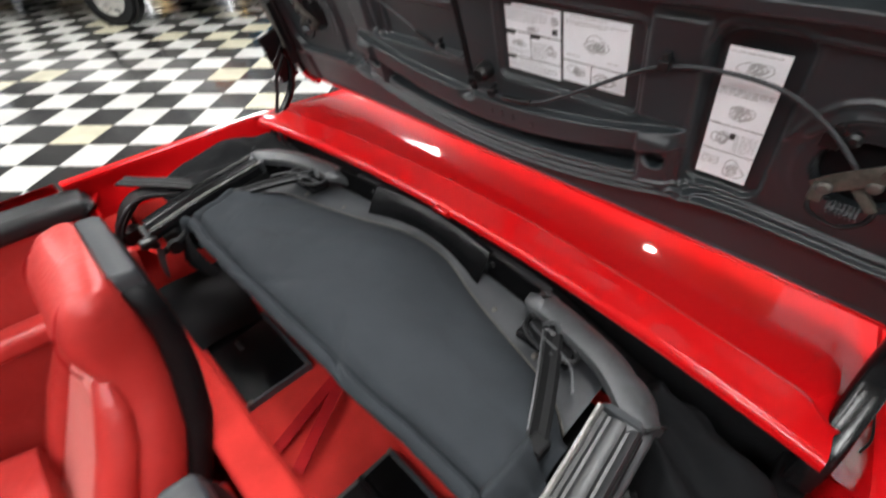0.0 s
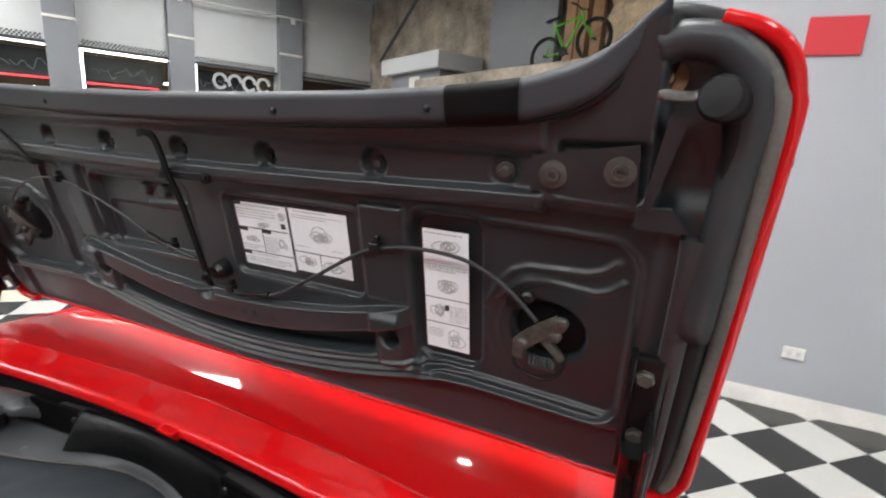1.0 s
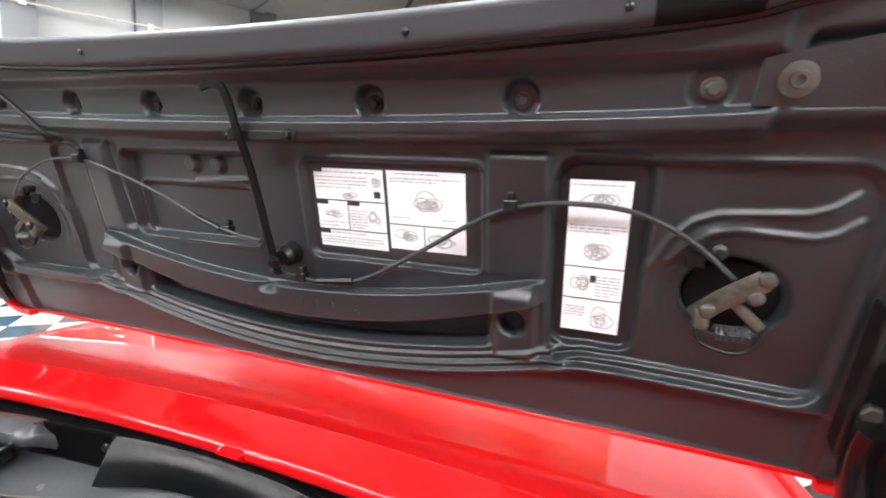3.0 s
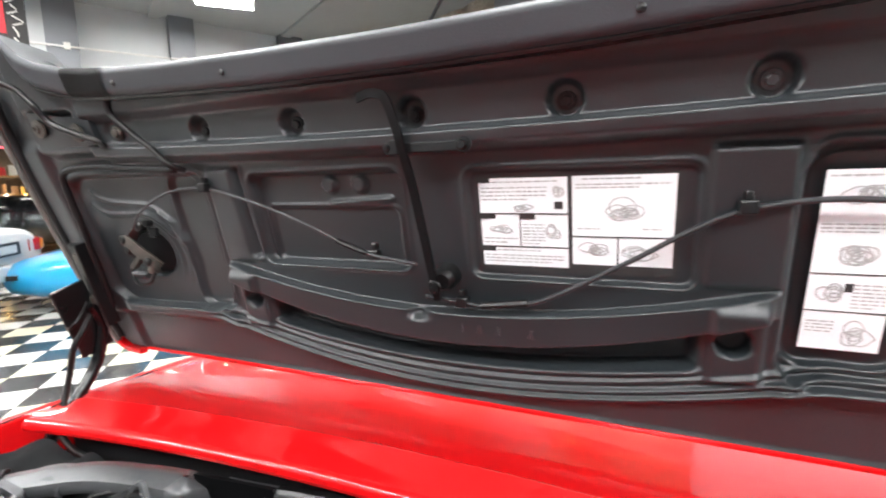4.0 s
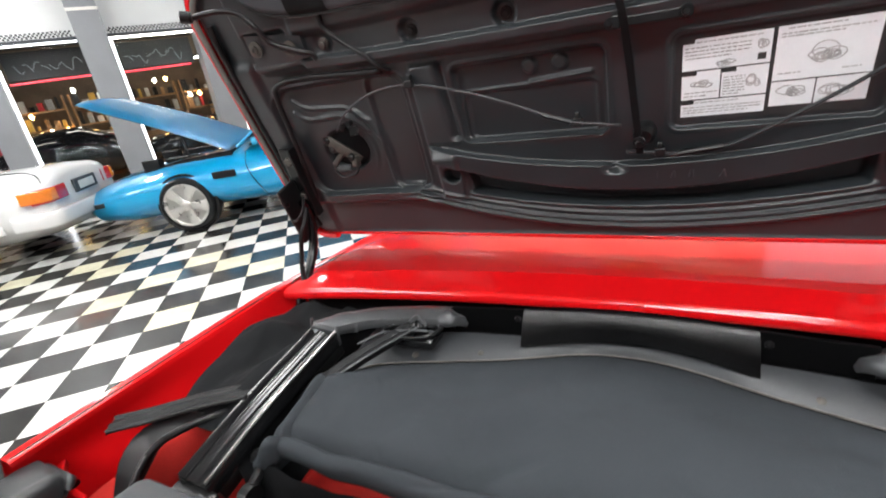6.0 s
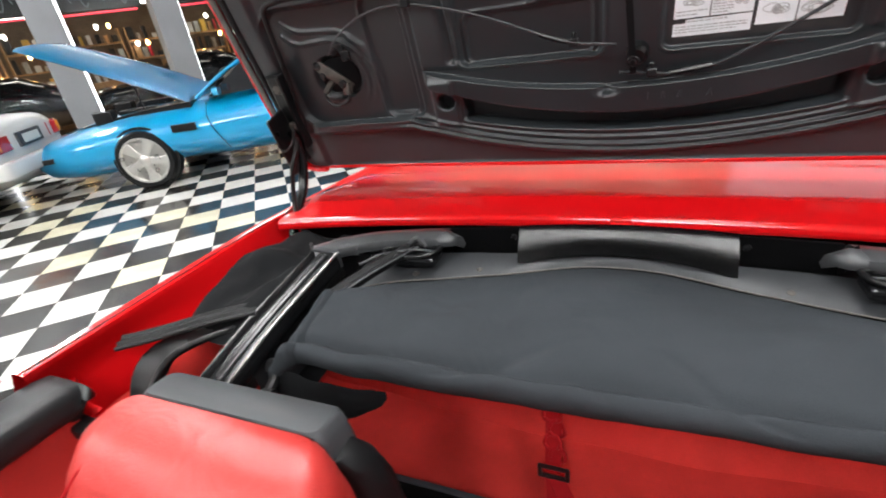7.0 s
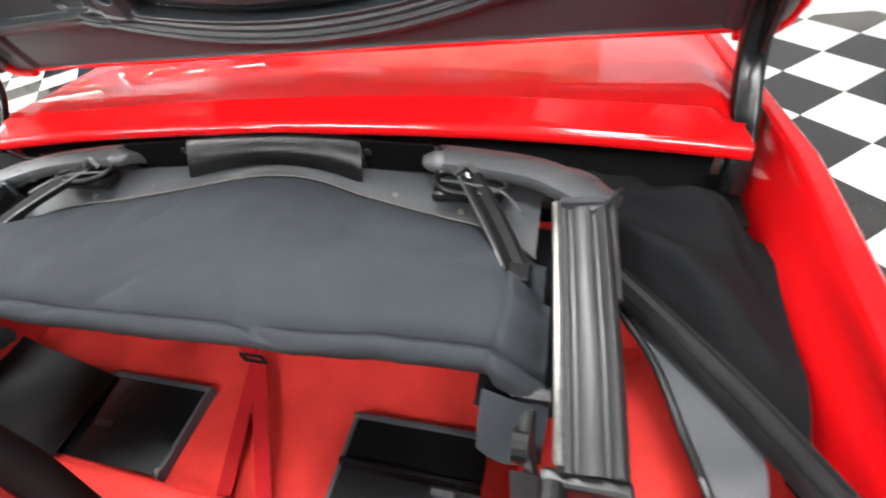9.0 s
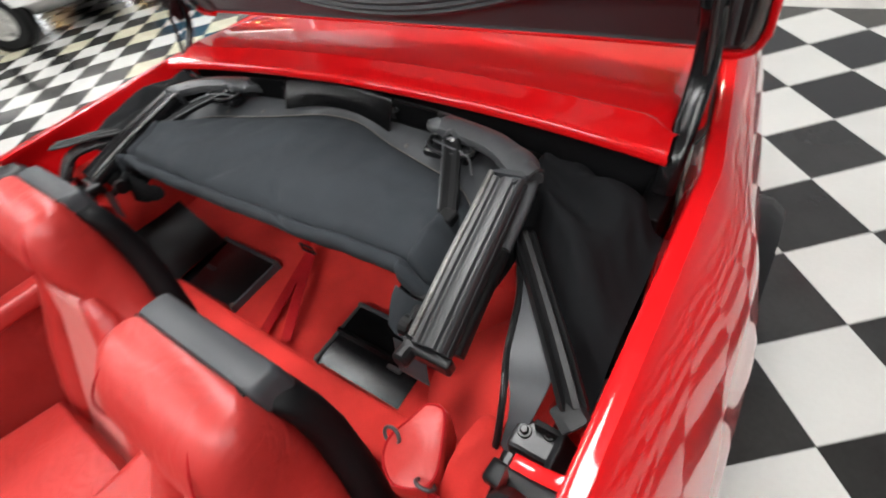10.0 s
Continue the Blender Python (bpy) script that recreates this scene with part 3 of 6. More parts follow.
part("bulkhead", grid(lambda u, v: ((u - 0.5) * 1.26, -0.515 - 0.05 * (1 - v), 0.25 + 0.29 * v), 20, 8), CARPET, car, "red carpeted bulkhead", True)
part("cabin_floor", box(-0.8, 0.8, -1.9, -0.5, 0.20, 0.25, 0), CARPET, car, "red carpeted cabin floor")
part("centre_console", sweep([(0, -0.56, 0.40), (0, -0.9, 0.44), (0, -1.7, 0.46)], ring_pts(0.10, 0.11, 0.04), n=4), LEATHER, car, "red leather centre console", True)
for sgn in (-1, 1):
    part("side_carpet", grid(lambda u, v, g=sgn: (g * (0.615 + 0.085 * v ** 2 + 0.02 * noise.noise((u * 5, v * 3, 7 + g))), -0.47 + 0.45 * u, 0.54 + (0.30 if g < 0 else 0.255) * v), 30, 14), CARPET, car, "red carpeted side of the storage well", True)
    part("inner_quarter", grid(lambda u, v, g=sgn: (g * (0.66 + 0.04 * v), -0.49 + 0.12 * u, 0.25 + 0.53 * v), 8, 12), CARPET, car, "", True)
    # wheel-arch bulge beside the shelf
    part("arch_bulge", grid(lambda u, v, g=sgn: (g * (0.64 - (0.20 if g > 0 else 0.03) * math.sin(math.pi * v) ** 0.8 * (0.55 + 0.45 * math.sin(math.pi * u))), -0.49 + 0.30 * u, 0.52 + 0.24 * v), 24, 20), CARPET, car, "red carpeted bulge over the wheel arch", True)
    # black cloth liner beside the frame
    def liner(u, v, g=sgn):
        x = 0.47 + (0.262 if g > 0 else 0.246 - 0.055 * v) * u
        back = 0.040 - 0.115 * x * x - 0.05 * float(sm(0.67, 0.72, x))
        front = -0.15 - 1.2 * max(0, x - 0.545) if g > 0 else -0.275 - 0.76 * max(0, x - 0.55)
        y = back + (front - back) * v
        cx, cy = x - 0.53, y + 0.05
        ang = math.atan2(cy, cx)
        rad = math.hypot(cx, cy)
        fold = 0.015 * math.sin(6.5 * ang + 1.5 * g) * float(sm(0.02, 0.12, rad)) + 0.024 * noise.noise((u * 2.4 + g, v * 3.0, 1.7)) + 0.007 * noise.noise((u * 7, v * 8 + g, 4))
        rim_drop = float(sm(0.14, 0.0, v)) * 0.012 + float(sm(0.62, 1.0, u)) * (0.045 if g > 0 else -0.006) + float(sm(0.16, 0.0, u)) * 0.06 + float(sm(0.6, 1.0, v)) * (0.055 if g > 0 else 0.03)
        z = (0.897 if g > 0 else 0.912) + fold * (1 - 0.75 * float(sm(0.7, 1.0, u))) + 0.010 * math.sin(math.pi * u) - rim_drop - (0.02 if g > 0 else 0.004) * v
        return (g * x, y - (0.09 if g < 0 else 0) * v * (1 - u), z)
    part("well_liner", grid(liner, 48, 60), LINER, car, "creased black cloth liner of the storage well", True)
    part("liner_drop", grid(lambda u, v, g=sgn: (g * (0.40 + 0.14 * u), -0.06 - 0.28 * v, 0.838 + 0.006 * math.sin(6 * u + 9 * v)), 12, 12), LINER, car, "", True)
    # storage pocket panels in the shelf
    pk = part("storage_pocket", grid(lambda u, v, g=sgn: (g * (0.155 + 0.232 * u), -0.432 + 0.158 * v, 0.576 + (0.012 if 0.48 < v < 0.56 and g > 0 else 0) + 0.004 * v), 12, 26), PLASTIC, car, "black plastic pocket cover in the red shelf", True, 30)
    part("pocket_rim", join(box(sgn * 0.155 - 0.004, sgn * 0.155 + 0.004, -0.435, -0.272, 0.558, 0.582, 0.002), box(min(sgn * 0.149, sgn * 0.39), max(sgn * 0.149, sgn * 0.39), -0.278, -0.268, 0.558, 0.584, 0.002)), STRIP, pk)
    for a, b in ((0.156, -0.425), (0.156, -0.276), (0.38, -0.276)):
        part("rivet", lathe([(0.006, 0), (0.005, 0.004), (0.001, 0.005)], (sgn * a, b, 0.582), (0, 0, 1), 10), WASHER, pk)
    part("catch", box(sgn * 0.33 - 0.018, sgn * 0.33 + 0.018, -0.372, -0.362, 0.576, 0.583, 0.002), ZINC, pk, "small pale catch")
# black sheet stands in for the deep shade left of the pocket
part("side_bin", grid(lambda u, v: (-0.372 - 0.239 * u, -0.445 + (0.165 + 0.03 * u) * v, 0.588 + 0.05 * u * u + 0.003 * math.sin(7 * u + 5 * v)), 14, 12), SHELL, car, "black sheet for the deep shade beside the pocket cover", True)
straps = part("rear_strap", join(sweep([(-0.075, -0.19, 0.82), (-0.08, -0.2, 0.70), (-0.082, -0.205, 0.60)], [(-0.013, -0.0012), (0.013, -0.0012), (0.013, 0.0012), (-0.013, 0.0012)], up=(0, 1, 0)), sweep([(-0.082, -0.205, 0.59), (-0.055, -0.32, 0.578), (-0.022, -0.435, 0.572)], [(-0.013, -0.0012), (0.013, -0.0012), (0.013, 0.0012), (-0.013, 0.0012)]), sweep([(-0.078, -0.205, 0.59), (-0.015, -0.31, 0.59), (0.052, -0.43, 0.575)], [(-0.013, -0.0012), (0.013, -0.0012), (0.013, 0.0012), (-0.013, 0.0012)])), BELT, car, "red webbing strap hanging from the top")
for k in range(5):
    part("strap_loop", tube([(-0.078 + 0.013 * math.cos(a * 0.785) + 0.004 * (-1) ** k, -0.203 - 0.004 * math.cos(a * 1.57), 0.640 + 0.030 * k + 0.017 * math.sin(a * 0.785)) for a in range(9)], 0.0032, 6, 2), BELT, straps, "braided dark red cord loop", True)
part("strap_buckle", join(box(-0.105, -0.057, -0.212, -0.206, 0.590, 0.597, 0.002), box(-0.105, -0.057, -0.212, -0.206, 0.612, 0.619, 0.002), box(-0.107, -0.100, -0.212, -0.206, 0.590, 0.619, 0.002), box(-0.062, -0.055, -0.212, -0.206, 0.590, 0.619, 0.002)), BLACK, straps, "black metal buckle")

# doors
for sgn in (-1, 1):
    dn = part("door", body_side(sgn, -1.75, -0.510, 6), RED, car, "closed red door with a padded black top", True, 40)
    part("top_pad", sweep([(sgn * (0.715 if sgn < 0 else 0.730), -0.483 if sgn < 0 else -0.525, 0.885 if sgn < 0 else 0.875), (sgn * (0.715 if sgn < 0 else 0.728), -0.525 if sgn < 0 else -0.57, 0.898 if sgn < 0 else 0.890), (sgn * 0.715, -0.9, 0.902), (sgn * 0.70, -1.75, 0.90)], ring_pts(0.044, 0.026, 0.02), n=5), PAD, dn, "padded dark grey sill", True)
    part("inner_panel", grid(lambda u, v, g=sgn: (g * (0.66 + 0.03 * v + 0.02 * math.sin(3 * u)), -1.75 + 1.26 * u, 0.28 + 0.62 * v), 24, 14), LEATHER, dn, "red leather inner panel", True)
    part("armrest", sweep([(sgn * 0.645, -0.62, 0.66), (sgn * 0.63, -0.9, 0.68), (sgn * 0.63, -1.3, 0.66)], ring_pts(0.035, 0.03, 0.02), n=5), LEATHER, dn, "red armrest", True)
    # latch pillar at the back of the door opening
    part("latch_pillar", join(box(min(sgn * 0.665, sgn * 0.76), max(sgn * 0.665, sgn * 0.76), -0.450, -0.405, 0.755, 0.795, 0.006), moved(box(-0.006, 0.006, -0.026, 0.026, -0.02, 0.02, 0.003), Matrix.Translation((sgn * 0.725, -0.43, 0.808)) @ Matrix.Rotation(-0.5 * sgn, 4, "Y")), moved(box(-0.02, 0.02, -0.004, 0.004, -0.018, 0.018, 0.002), Matrix.Translation((sgn * 0.700, -0.408, 0.808)))), SHELL, car, "black latch block by the door opening")
    part("jamb_lip", sweep([(sgn * 0.685, -0.474, 0.850), (sgn * 0.725, -0.473, 0.854), (sgn * 0.755, -0.468, 0.862), (sgn * 0.778, -0.448, 0.874)], ring_pts(0.013, 0.006, 0.003), n=4), RED, car, "red lip of the door opening", True, 40)
    part("pillar_carpet", grid(lambda u, v, g=sgn: (g * (0.650 + 0.13 * u), -0.470 + 0.15 * v, 0.752 + 0.012 * u + 0.006 * noise.noise((u * 3, v * 4, 5))), 12, 12), CARPET, car, "red carpet behind the door pillar", True)
    part("jamb_seal", sweep([(sgn * 0.665, -0.490, 0.842), (sgn * 0.71, -0.493, 0.850), (sgn * 0.757, -0.492, 0.862)], ring_pts(0.014, 0.012, 0.006), n=4), RUBBER, car, "black rubber seal of the door opening", True)
    part("jamb_face", grid(lambda u, v, g=sgn: (g * (0.68 + 0.09 * u), -0.500 + 0.002 * u, 0.55 + 0.29 * v), 6, 8), RED, car, "red door pillar", True)
    GO = ((0.540, -0.452), (0.556, -0.446), (0.572, -0.450), (0.586, -0.480), (0.599, -0.515), (0.598, -0.536), (0.582, -0.552), (0.550, -0.562), (0.524, -0.548), (0.513, -0.528), (0.515, -0.506), (0.528, -0.480))
    bg = part("belt_guide", loft([[(sgn * (0.558 + (x - 0.558) * k), -0.508 + (y + 0.508) * k, z + 0.25 * (y + 0.508)) for x, y in GO] for k, z in ((0.9, 0.70), (1.0, 0.76), (1.02, 0.794), (0.97, 0.803), (0.86, 0.806))]), LEATHER, car, "red leather seat-belt guide with two steel loops", True, 45)
    part("stitched_edge", tube([(sgn * (0.558 + (x - 0.558) * 0.93), -0.508 + (y + 0.508) * 0.93, 0.805 + 0.25 * (y + 0.508)) for x, y in GO + GO[:1]], 0.0018, 5, 3), BELT, bg)
    for a, b, c, tl in ((0.519, -0.512, 0.806, 0.5), (0.592, -0.538, 0.800, -0.5)):
        part("guide_loop", tube([(sgn * (a + 0.013 * math.cos(k * 0.785)), b + 0.007 * math.sin(k * 0.785) * (1 if tl > 0 else -1), c + 0.012 * math.sin(k * 0.785)) for k in range(9)], 0.0028, 7, 3), ZINC, bg, "bent grey steel wire loop", True)
    if sgn < 0:
        part("guide_button", lathe([(0.011, 0), (0.010, 0.003), (0.003, 0.004)], (-0.545, -0.545, 0.800), (0, -0.4, 0.9), 16), SKIRT, bg, "round white button")
    part("guide_hump", grid(lambda u, v, g=sgn: (g * (0.600 + 0.055 * u), -0.55 + 0.15 * v, 0.74 + 0.055 * math.sin(math.pi * v) ** 0.7 * (1 - 0.5 * u * u) + 0.006 * noise.noise((u * 4, v * 5, 3))), 10, 14), CARPET, car, "red carpet hump beside the belt guide", True)
    part("belt", sweep([(sgn * 0.592, -0.540, 0.79), (sgn * 0.60, -0.56, 0.6), (sgn * 0.64, -0.6, 0.35)], [(-0.022, -0.0012), (0.022, -0.0012), (0.022, 0.0012), (-0.022, 0.0012)], up=(0, 1, 0)), BELT, bg, "red belt webbing")


# seats: back leaning rearwards, cushion, grey cap along the top edge
SEAT_Z = [0.34, 0.44, 0.55, 0.66, 0.74, 0.80, 0.84, 0.88, 0.92, 0.957, 0.980, 0.991]
SEAT_W = [0.235, 0.250, 0.250, 0.226, 0.184, 0.163, 0.156, 0.153, 0.151, 0.147, 0.138, 0.121]
SEAT_F = [-0.340, -0.285, -0.225, -0.168, -0.138, -0.132, -0.142, -0.148, -0.142, -0.122, -0.098, -0.074]
SEAT_B = [-0.210, -0.150, -0.095, -0.050, -0.026, -0.014, -0.010, -0.008, -0.010, -0.018, -0.026, -0.032]


def seat(cx, top_y, hw, label):
    s = part("seat", box(cx - 0.2, cx + 0.2, top_y - 0.62, top_y - 0.18, 0.24, 0.30, 0.02), BLACK, car, label)

    def prof(z):
        return [float(np.interp(z, SEAT_Z, q)) for q in (SEAT_W, SEAT_F, SEAT_B)]

    def slab(z, w, f, b, r, n=6):
        return [Vector((cx + x, top_y + (f + b) / 2 + y, z)) for x, y in ring_pts(w, (b - f) / 2, min(r, (b - f) / 2 * 0.98), n)]
    part("backrest", loft([slab(z, *prof(z), 0.055) for z in SEAT_Z]), LEATHER, s, "red leather backrest with a rolled headrest along its top", True, 60)
    part("back_shell", loft([slab(z, w, prof(z)[2] - 0.012, prof(z)[2] + d, 0.03) for z, w, d in ((0.34, 0.23, 0.04), (0.50, 0.25, 0.048), (0.66, 0.226, 0.045), (0.76, 0.184, 0.042), (0.84, 0.164, 0.038), (0.90, 0.156, 0.034), (0.935, 0.147, 0.030), (0.955, 0.130, 0.024))]), SHELL, s, "black hard shell on the seat's back", True, 60)
    part("top_cap", loft([[Vector((cx + x * k, top_y - 0.008 + y * k2, z - 0.10 * y)) for x, y in ring_pts(hw + 0.004, 0.023, 0.012, 5)] for k, k2, z in ((1.06, 1.1, 0.945), (1.03, 1.04, 0.970), (1.0, 0.97, 0.982), (0.96, 0.82, 0.986))]), TRIM, s, "grey plastic cap on the seat's top edge", True, 40)
    part("cap_seam", tube([(cx - hw, top_y - 0.031, 0.986), (cx, top_y - 0.031, 0.989), (cx + hw, top_y - 0.031, 0.986)], 0.0018, 5), SHELL, s)
    for g in (-1, 1):
        part("headrest_seam", tube([Vector((cx + g * (w - 0.020 - 0.02 * float(sm(0.9, 0.98, z))), top_y + f - 0.0005 + 0.004 * float(sm(0.93, 0.98, z)), z)) for z, w, f in zip(SEAT_Z[6:11], SEAT_W[6:11], SEAT_F[6:11])], 0.0018, 5, 3), BELT, s, "stitched seam round the headrest", True)
        part("bolster", loft([[Vector((cx + g * prof(z)[0] * 0.80 + x, top_y + prof(z)[1] - o + y, z + 0.3 * y)) for x, y in ring_pts(0.05 * k, 0.045 * k, 0.04 * k, 5)] for z, o, k in ((0.34, 0.0, 1), (0.46, 0.012, 1), (0.58, 0.014, 1), (0.68, 0.008, 0.9), (0.76, 0.0, 0.7), (0.81, -0.01, 0.4))]), LEATHER, s, "red leather side bolster", True, 60)
    part("insert", loft([[Vector((cx + x, top_y + prof(z)[1] - 0.006 + y, z + 0.3 * y)) for x, y in ring_pts(prof(z)[0] * 0.60 * k, 0.02 * k, 0.018 * k, 5)] for z, k in ((0.34, 1), (0.46, 1), (0.58, 1), (0.68, 1), (0.76, 0.96), (0.80, 0.85), (0.815, 0.5))]), LEATHER2, s, "smooth red centre insert, paled by a painted-in highlight", True, 60)
    part("cushion", loft([[Vector((cx + x, yy, zz + y)) for x, y in ring_pts(w, d, d * 0.8, 6)] for yy, zz, w, d in ((top_y - 0.36, 0.38, 0.22, 0.06), (top_y - 0.55, 0.40, 0.25, 0.075), (top_y - 0.80, 0.42, 0.25, 0.075), (top_y - 0.90, 0.40, 0.23, 0.06))]), LEATHER, s, "red leather seat cushion", True, 60)


seat(0.314, -0.556, 0.120, "red leather seat with a black back shell")
seat(-0.342, -0.486, 0.112, "red leather seat with a black back shell")

# ---- folded soft top ----
top = part("soft_top", sweep([(x, 0.005 - 0.24 * x * x - 3.0 * max(0, abs(x) - 0.40) ** 2 + 0.034 * float(sm(0.296, 0.286, abs(x))), 0.908 + 0.028 * float(sm(0.286, 0.296, abs(x)))) for x in [-0.53, -0.5, -0.44, -0.36, -0.32, -0.305, -0.297, -0.286, -0.28, -0.2, -0.1, 0, 0.1, 0.2, 0.28, 0.286, 0.297, 0.305, 0.32, 0.36, 0.44, 0.5, 0.53]], [(-0.024, -0.012), (0.022, -0.012), (0.026, -0.004), (0.022, 0.006), (0.0, 0.011), (-0.02, 0.008), (-0.026, 0.0)], n=4), ZINC, car, "folded soft top with dark grey canvas and a grey metal front bar", True, 50)


BEAD_X = [0, 0.03, 0.06, 0.105, 0.165, 0.20, 0.235, 0.29, 0.36, 0.40, 0.425, 0.45]
BEAD_Y = [-0.002, -0.003, -0.007, -0.021, -0.045, -0.056, -0.066, -0.082, -0.100, -0.115, -0.132, -0.166]


def yf(x):
    """The canvas edge under the front bar."""
    return sum(float(np.interp(abs(x + d), BEAD_X, BEAD_Y)) for d in (-0.02, -0.01, 0, 0.01, 0.02)) / 5


part("edge_strip", grid(lambda u, v: ((u - 0.5) * 0.90, (yf((u - 0.5) * 0.90) - 0.004) * (1 - v) + (0.004 - 0.24 * ((u - 0.5) * 0.9) ** 2) * v, 0.8862 + 0.016 * v + 0.003 * math.sin(math.pi * v)), 80, 4), LINERG, top, "grey painted strip with rivets", True)
part("binding", tube([((u - 0.5) * 0.9, yf((u - 0.5) * 0.9) - 0.003, 0.887) for u in [k / 24 for k in range(25)]], 0.0015, 5, 2), WASHER, top, "thin pale edge bead")
for x in (-0.341, -0.23, -0.122, 0.0, 0.122, 0.23, 0.341):
    part("rivet", lathe([(0.007, 0), (0.006, 0.002), (0.002, 0.004)], (x, yf(x) + 0.013, 0.8905), (0, -0.2, 1), 12), WASHER, top)


def flat_plate(xa, xb):
    def f(u, v):
        x = xa + (xb - xa) * u
        return (x, 0.004 - 0.09 * (abs(x) - 0.17) - (0.003 if v < 0.9 else 0.003 - 0.06 * (v - 0.9)), 0.902 + 0.049 * min(1, v / 0.9) - 0.01 * (abs(x) - 0.17))
    return grid(f, 8, 10)


def curved_plate(u, v):
    x = -0.167 + 0.335 * u
    top, low = 0.019 - 0.5 * x * x, -0.004 - 0.95 * x * x
    zt, zl = 0.951 - 0.06 * x * x, 0.909 - 0.55 * x * x
    if v > 0.92:
        return (x, top + 0.12 * (v - 0.92), zt)
    k = v / 0.92
    return (x, low + (top - low) * (1.55 * k - 0.55 * k * k) - 0.006 * math.sin(math.pi * k), zl + (zt - zl) * k)


for b_, m_, l_ in ((flat_plate(-0.292, -0.166), SHELL, "flat black plate over the front bar"), (grid(curved_plate, 36, 14), PLASTIC, "curved glossy black plate over the front bar"), (flat_plate(0.167, 0.290), SHELL, "flat black plate over the front bar")):
    bmesh.ops.solidify(b_, geom=b_.faces[:], thickness=0.003)
    part("cover_plate", b_, m_, top, l_, True, 40)
for x in (-0.176, 0.178):
    part("rivet", lathe([(0.006, 0), (0.005, 0.003), (0.001, 0.004)], (x, -0.001, 0.934), (0, -1, 0.1), 10), BLACK, top)


def canvas_f(u, v, proud=0.0):
    s = (u - 0.5) * 2
    a = abs(s)
    x = s * 0.475
    wob = 0.012 * noise.noise((s * 2.2, v * 2.4, 8)) + 0.006 * noise.noise((s * 8, v * 6, 2))
    # creases: long shallow swags, two short dents by the front seam, puckers at the ends
    wob -= 0.016 * math.exp(-((s - 0.20 - 0.9 * (v - 0.6)) / 0.03) ** 2) * float(sm(0.50, 0.64, v)) * float(sm(0.80, 0.70, v))
    wob -= 0.013 * math.exp(-((s + 0.25 + 1.3 * (v - 0.62)) / 0.035) ** 2) * float(sm(0.48, 0.62, v)) * float(sm(0.78, 0.68, v))
    wob += 0.005 * math.sin(22 * v + 5 * s) * float(sm(0.68, 0.92, a)) * float(sm(0.15, 0.35, v))
    back, front = yf(x) - 0.004, -0.322 + 0.010 * float(sm(-0.1, 0.2, x)) + 0.010 * s * s + 0.007 * noise.noise((s * 2.3, 0.3, 5)) + 0.004 * noise.noise((s * 9, 1.3, 5))
    wob += 0.006 * noise.noise((s * 5 + 3 * v, v * 3, 21)) * float(sm(0.3, 0.6, v)) + 0.007 * math.sin(9 * s + 11 * v) * math.exp(-((v - 0.5) / 0.16) ** 2) * 0.5
    if v < 0.66:
        t = v / 0.66
        y = back + (front - back) * t
        z = 0.884 + 0.024 * t + 0.030 * math.sin(math.pi * t ** 0.9) + wob * math.sin(math.pi * t) ** 0.5
        z -= 0.014 * math.exp(-((t - 1.0) / 0.05) ** 2)
    elif v < 0.86:
        k = (v - 0.66) / 0.20
        ang = math.pi * 0.62 * k
        y = front - 0.021 * math.sin(ang) - 0.002
        z = 0.909 - 0.018 * (1 - math.cos(ang)) + 0.007 * float(sm(0.0, 0.25, k)) + 0.5 * wob
    else:
        t = (v - 0.86) / 0.14
        y = front - 0.022 + 0.05 * t
        z = 0.884 - 0.020 * t + 0.008 * noise.noise((s * 4, 1, 3)) * t
    end = float(sm(0.84, 1.0, a))
    z -= 0.055 * end ** 2 * float(sm(0.0, 0.35, v))
    x -= math.copysign(0.010 * end ** 3, s)
    if proud:
        z += proud * (1 if v < 0.8 else 0)
        y -= proud * (1 if v > 0.6 else 0)
        x += math.copysign(proud * end, s)
    return (x, y, z)


part("canvas", grid(canvas_f, 200, 120), CLOTH, top, "dark grey canvas folded flat", True)
part("canvas_underside", grid(lambda u, v: ((u - 0.5) * 0.86, -0.29 + 0.285 * v, 0.864 - 0.006 * math.sin(math.pi * v)), 20, 8), LINER, top, "", True)


# cloth wrapped over the ends, and hanging flaps
def wrap(sgn):
    def f(u, v):
        w = 0.885 + 0.008 * math.sin(7 * v) + (0.113 - 0.008 * math.sin(7 * v)) * u
        return canvas_f(0.5 + sgn * w / 2, 0.30 + 0.68 * v, 0.010 * float(sm(0.0, 0.10, u)) + 0.0005)
    return grid(f, 16, 70)


for sgn in (-1, 1):
    part("canvas_end", wrap(sgn), CLOTH, top, "cloth wrapped over the end of the canvas", True)
part("canvas_flap", grid(lambda u, v: (-0.47 + 0.20 * u, -0.340 - 0.012 * math.sin(2.5 * u) - 0.03 * v * (1 - u), 0.872 - 0.012 * v - 0.075 * v * (1 - u) ** 0.6 + 0.006 * noise.noise((u * 6, v * 4, 9))), 20, 12), LINER, top, "black cloth flap hanging below", True)
part("canvas_flap", grid(lambda u, v: (0.412 + 0.070 * u - 0.006 * v, -0.335 - 0.040 * v - 0.010 * math.sin(3 * u), 0.872 - 0.055 * v - 0.02 * u * v + 0.006 * math.sin(5 * u + 4 * v)), 14, 16), CLOTH, top, "dark cloth draped beside the frame", True)

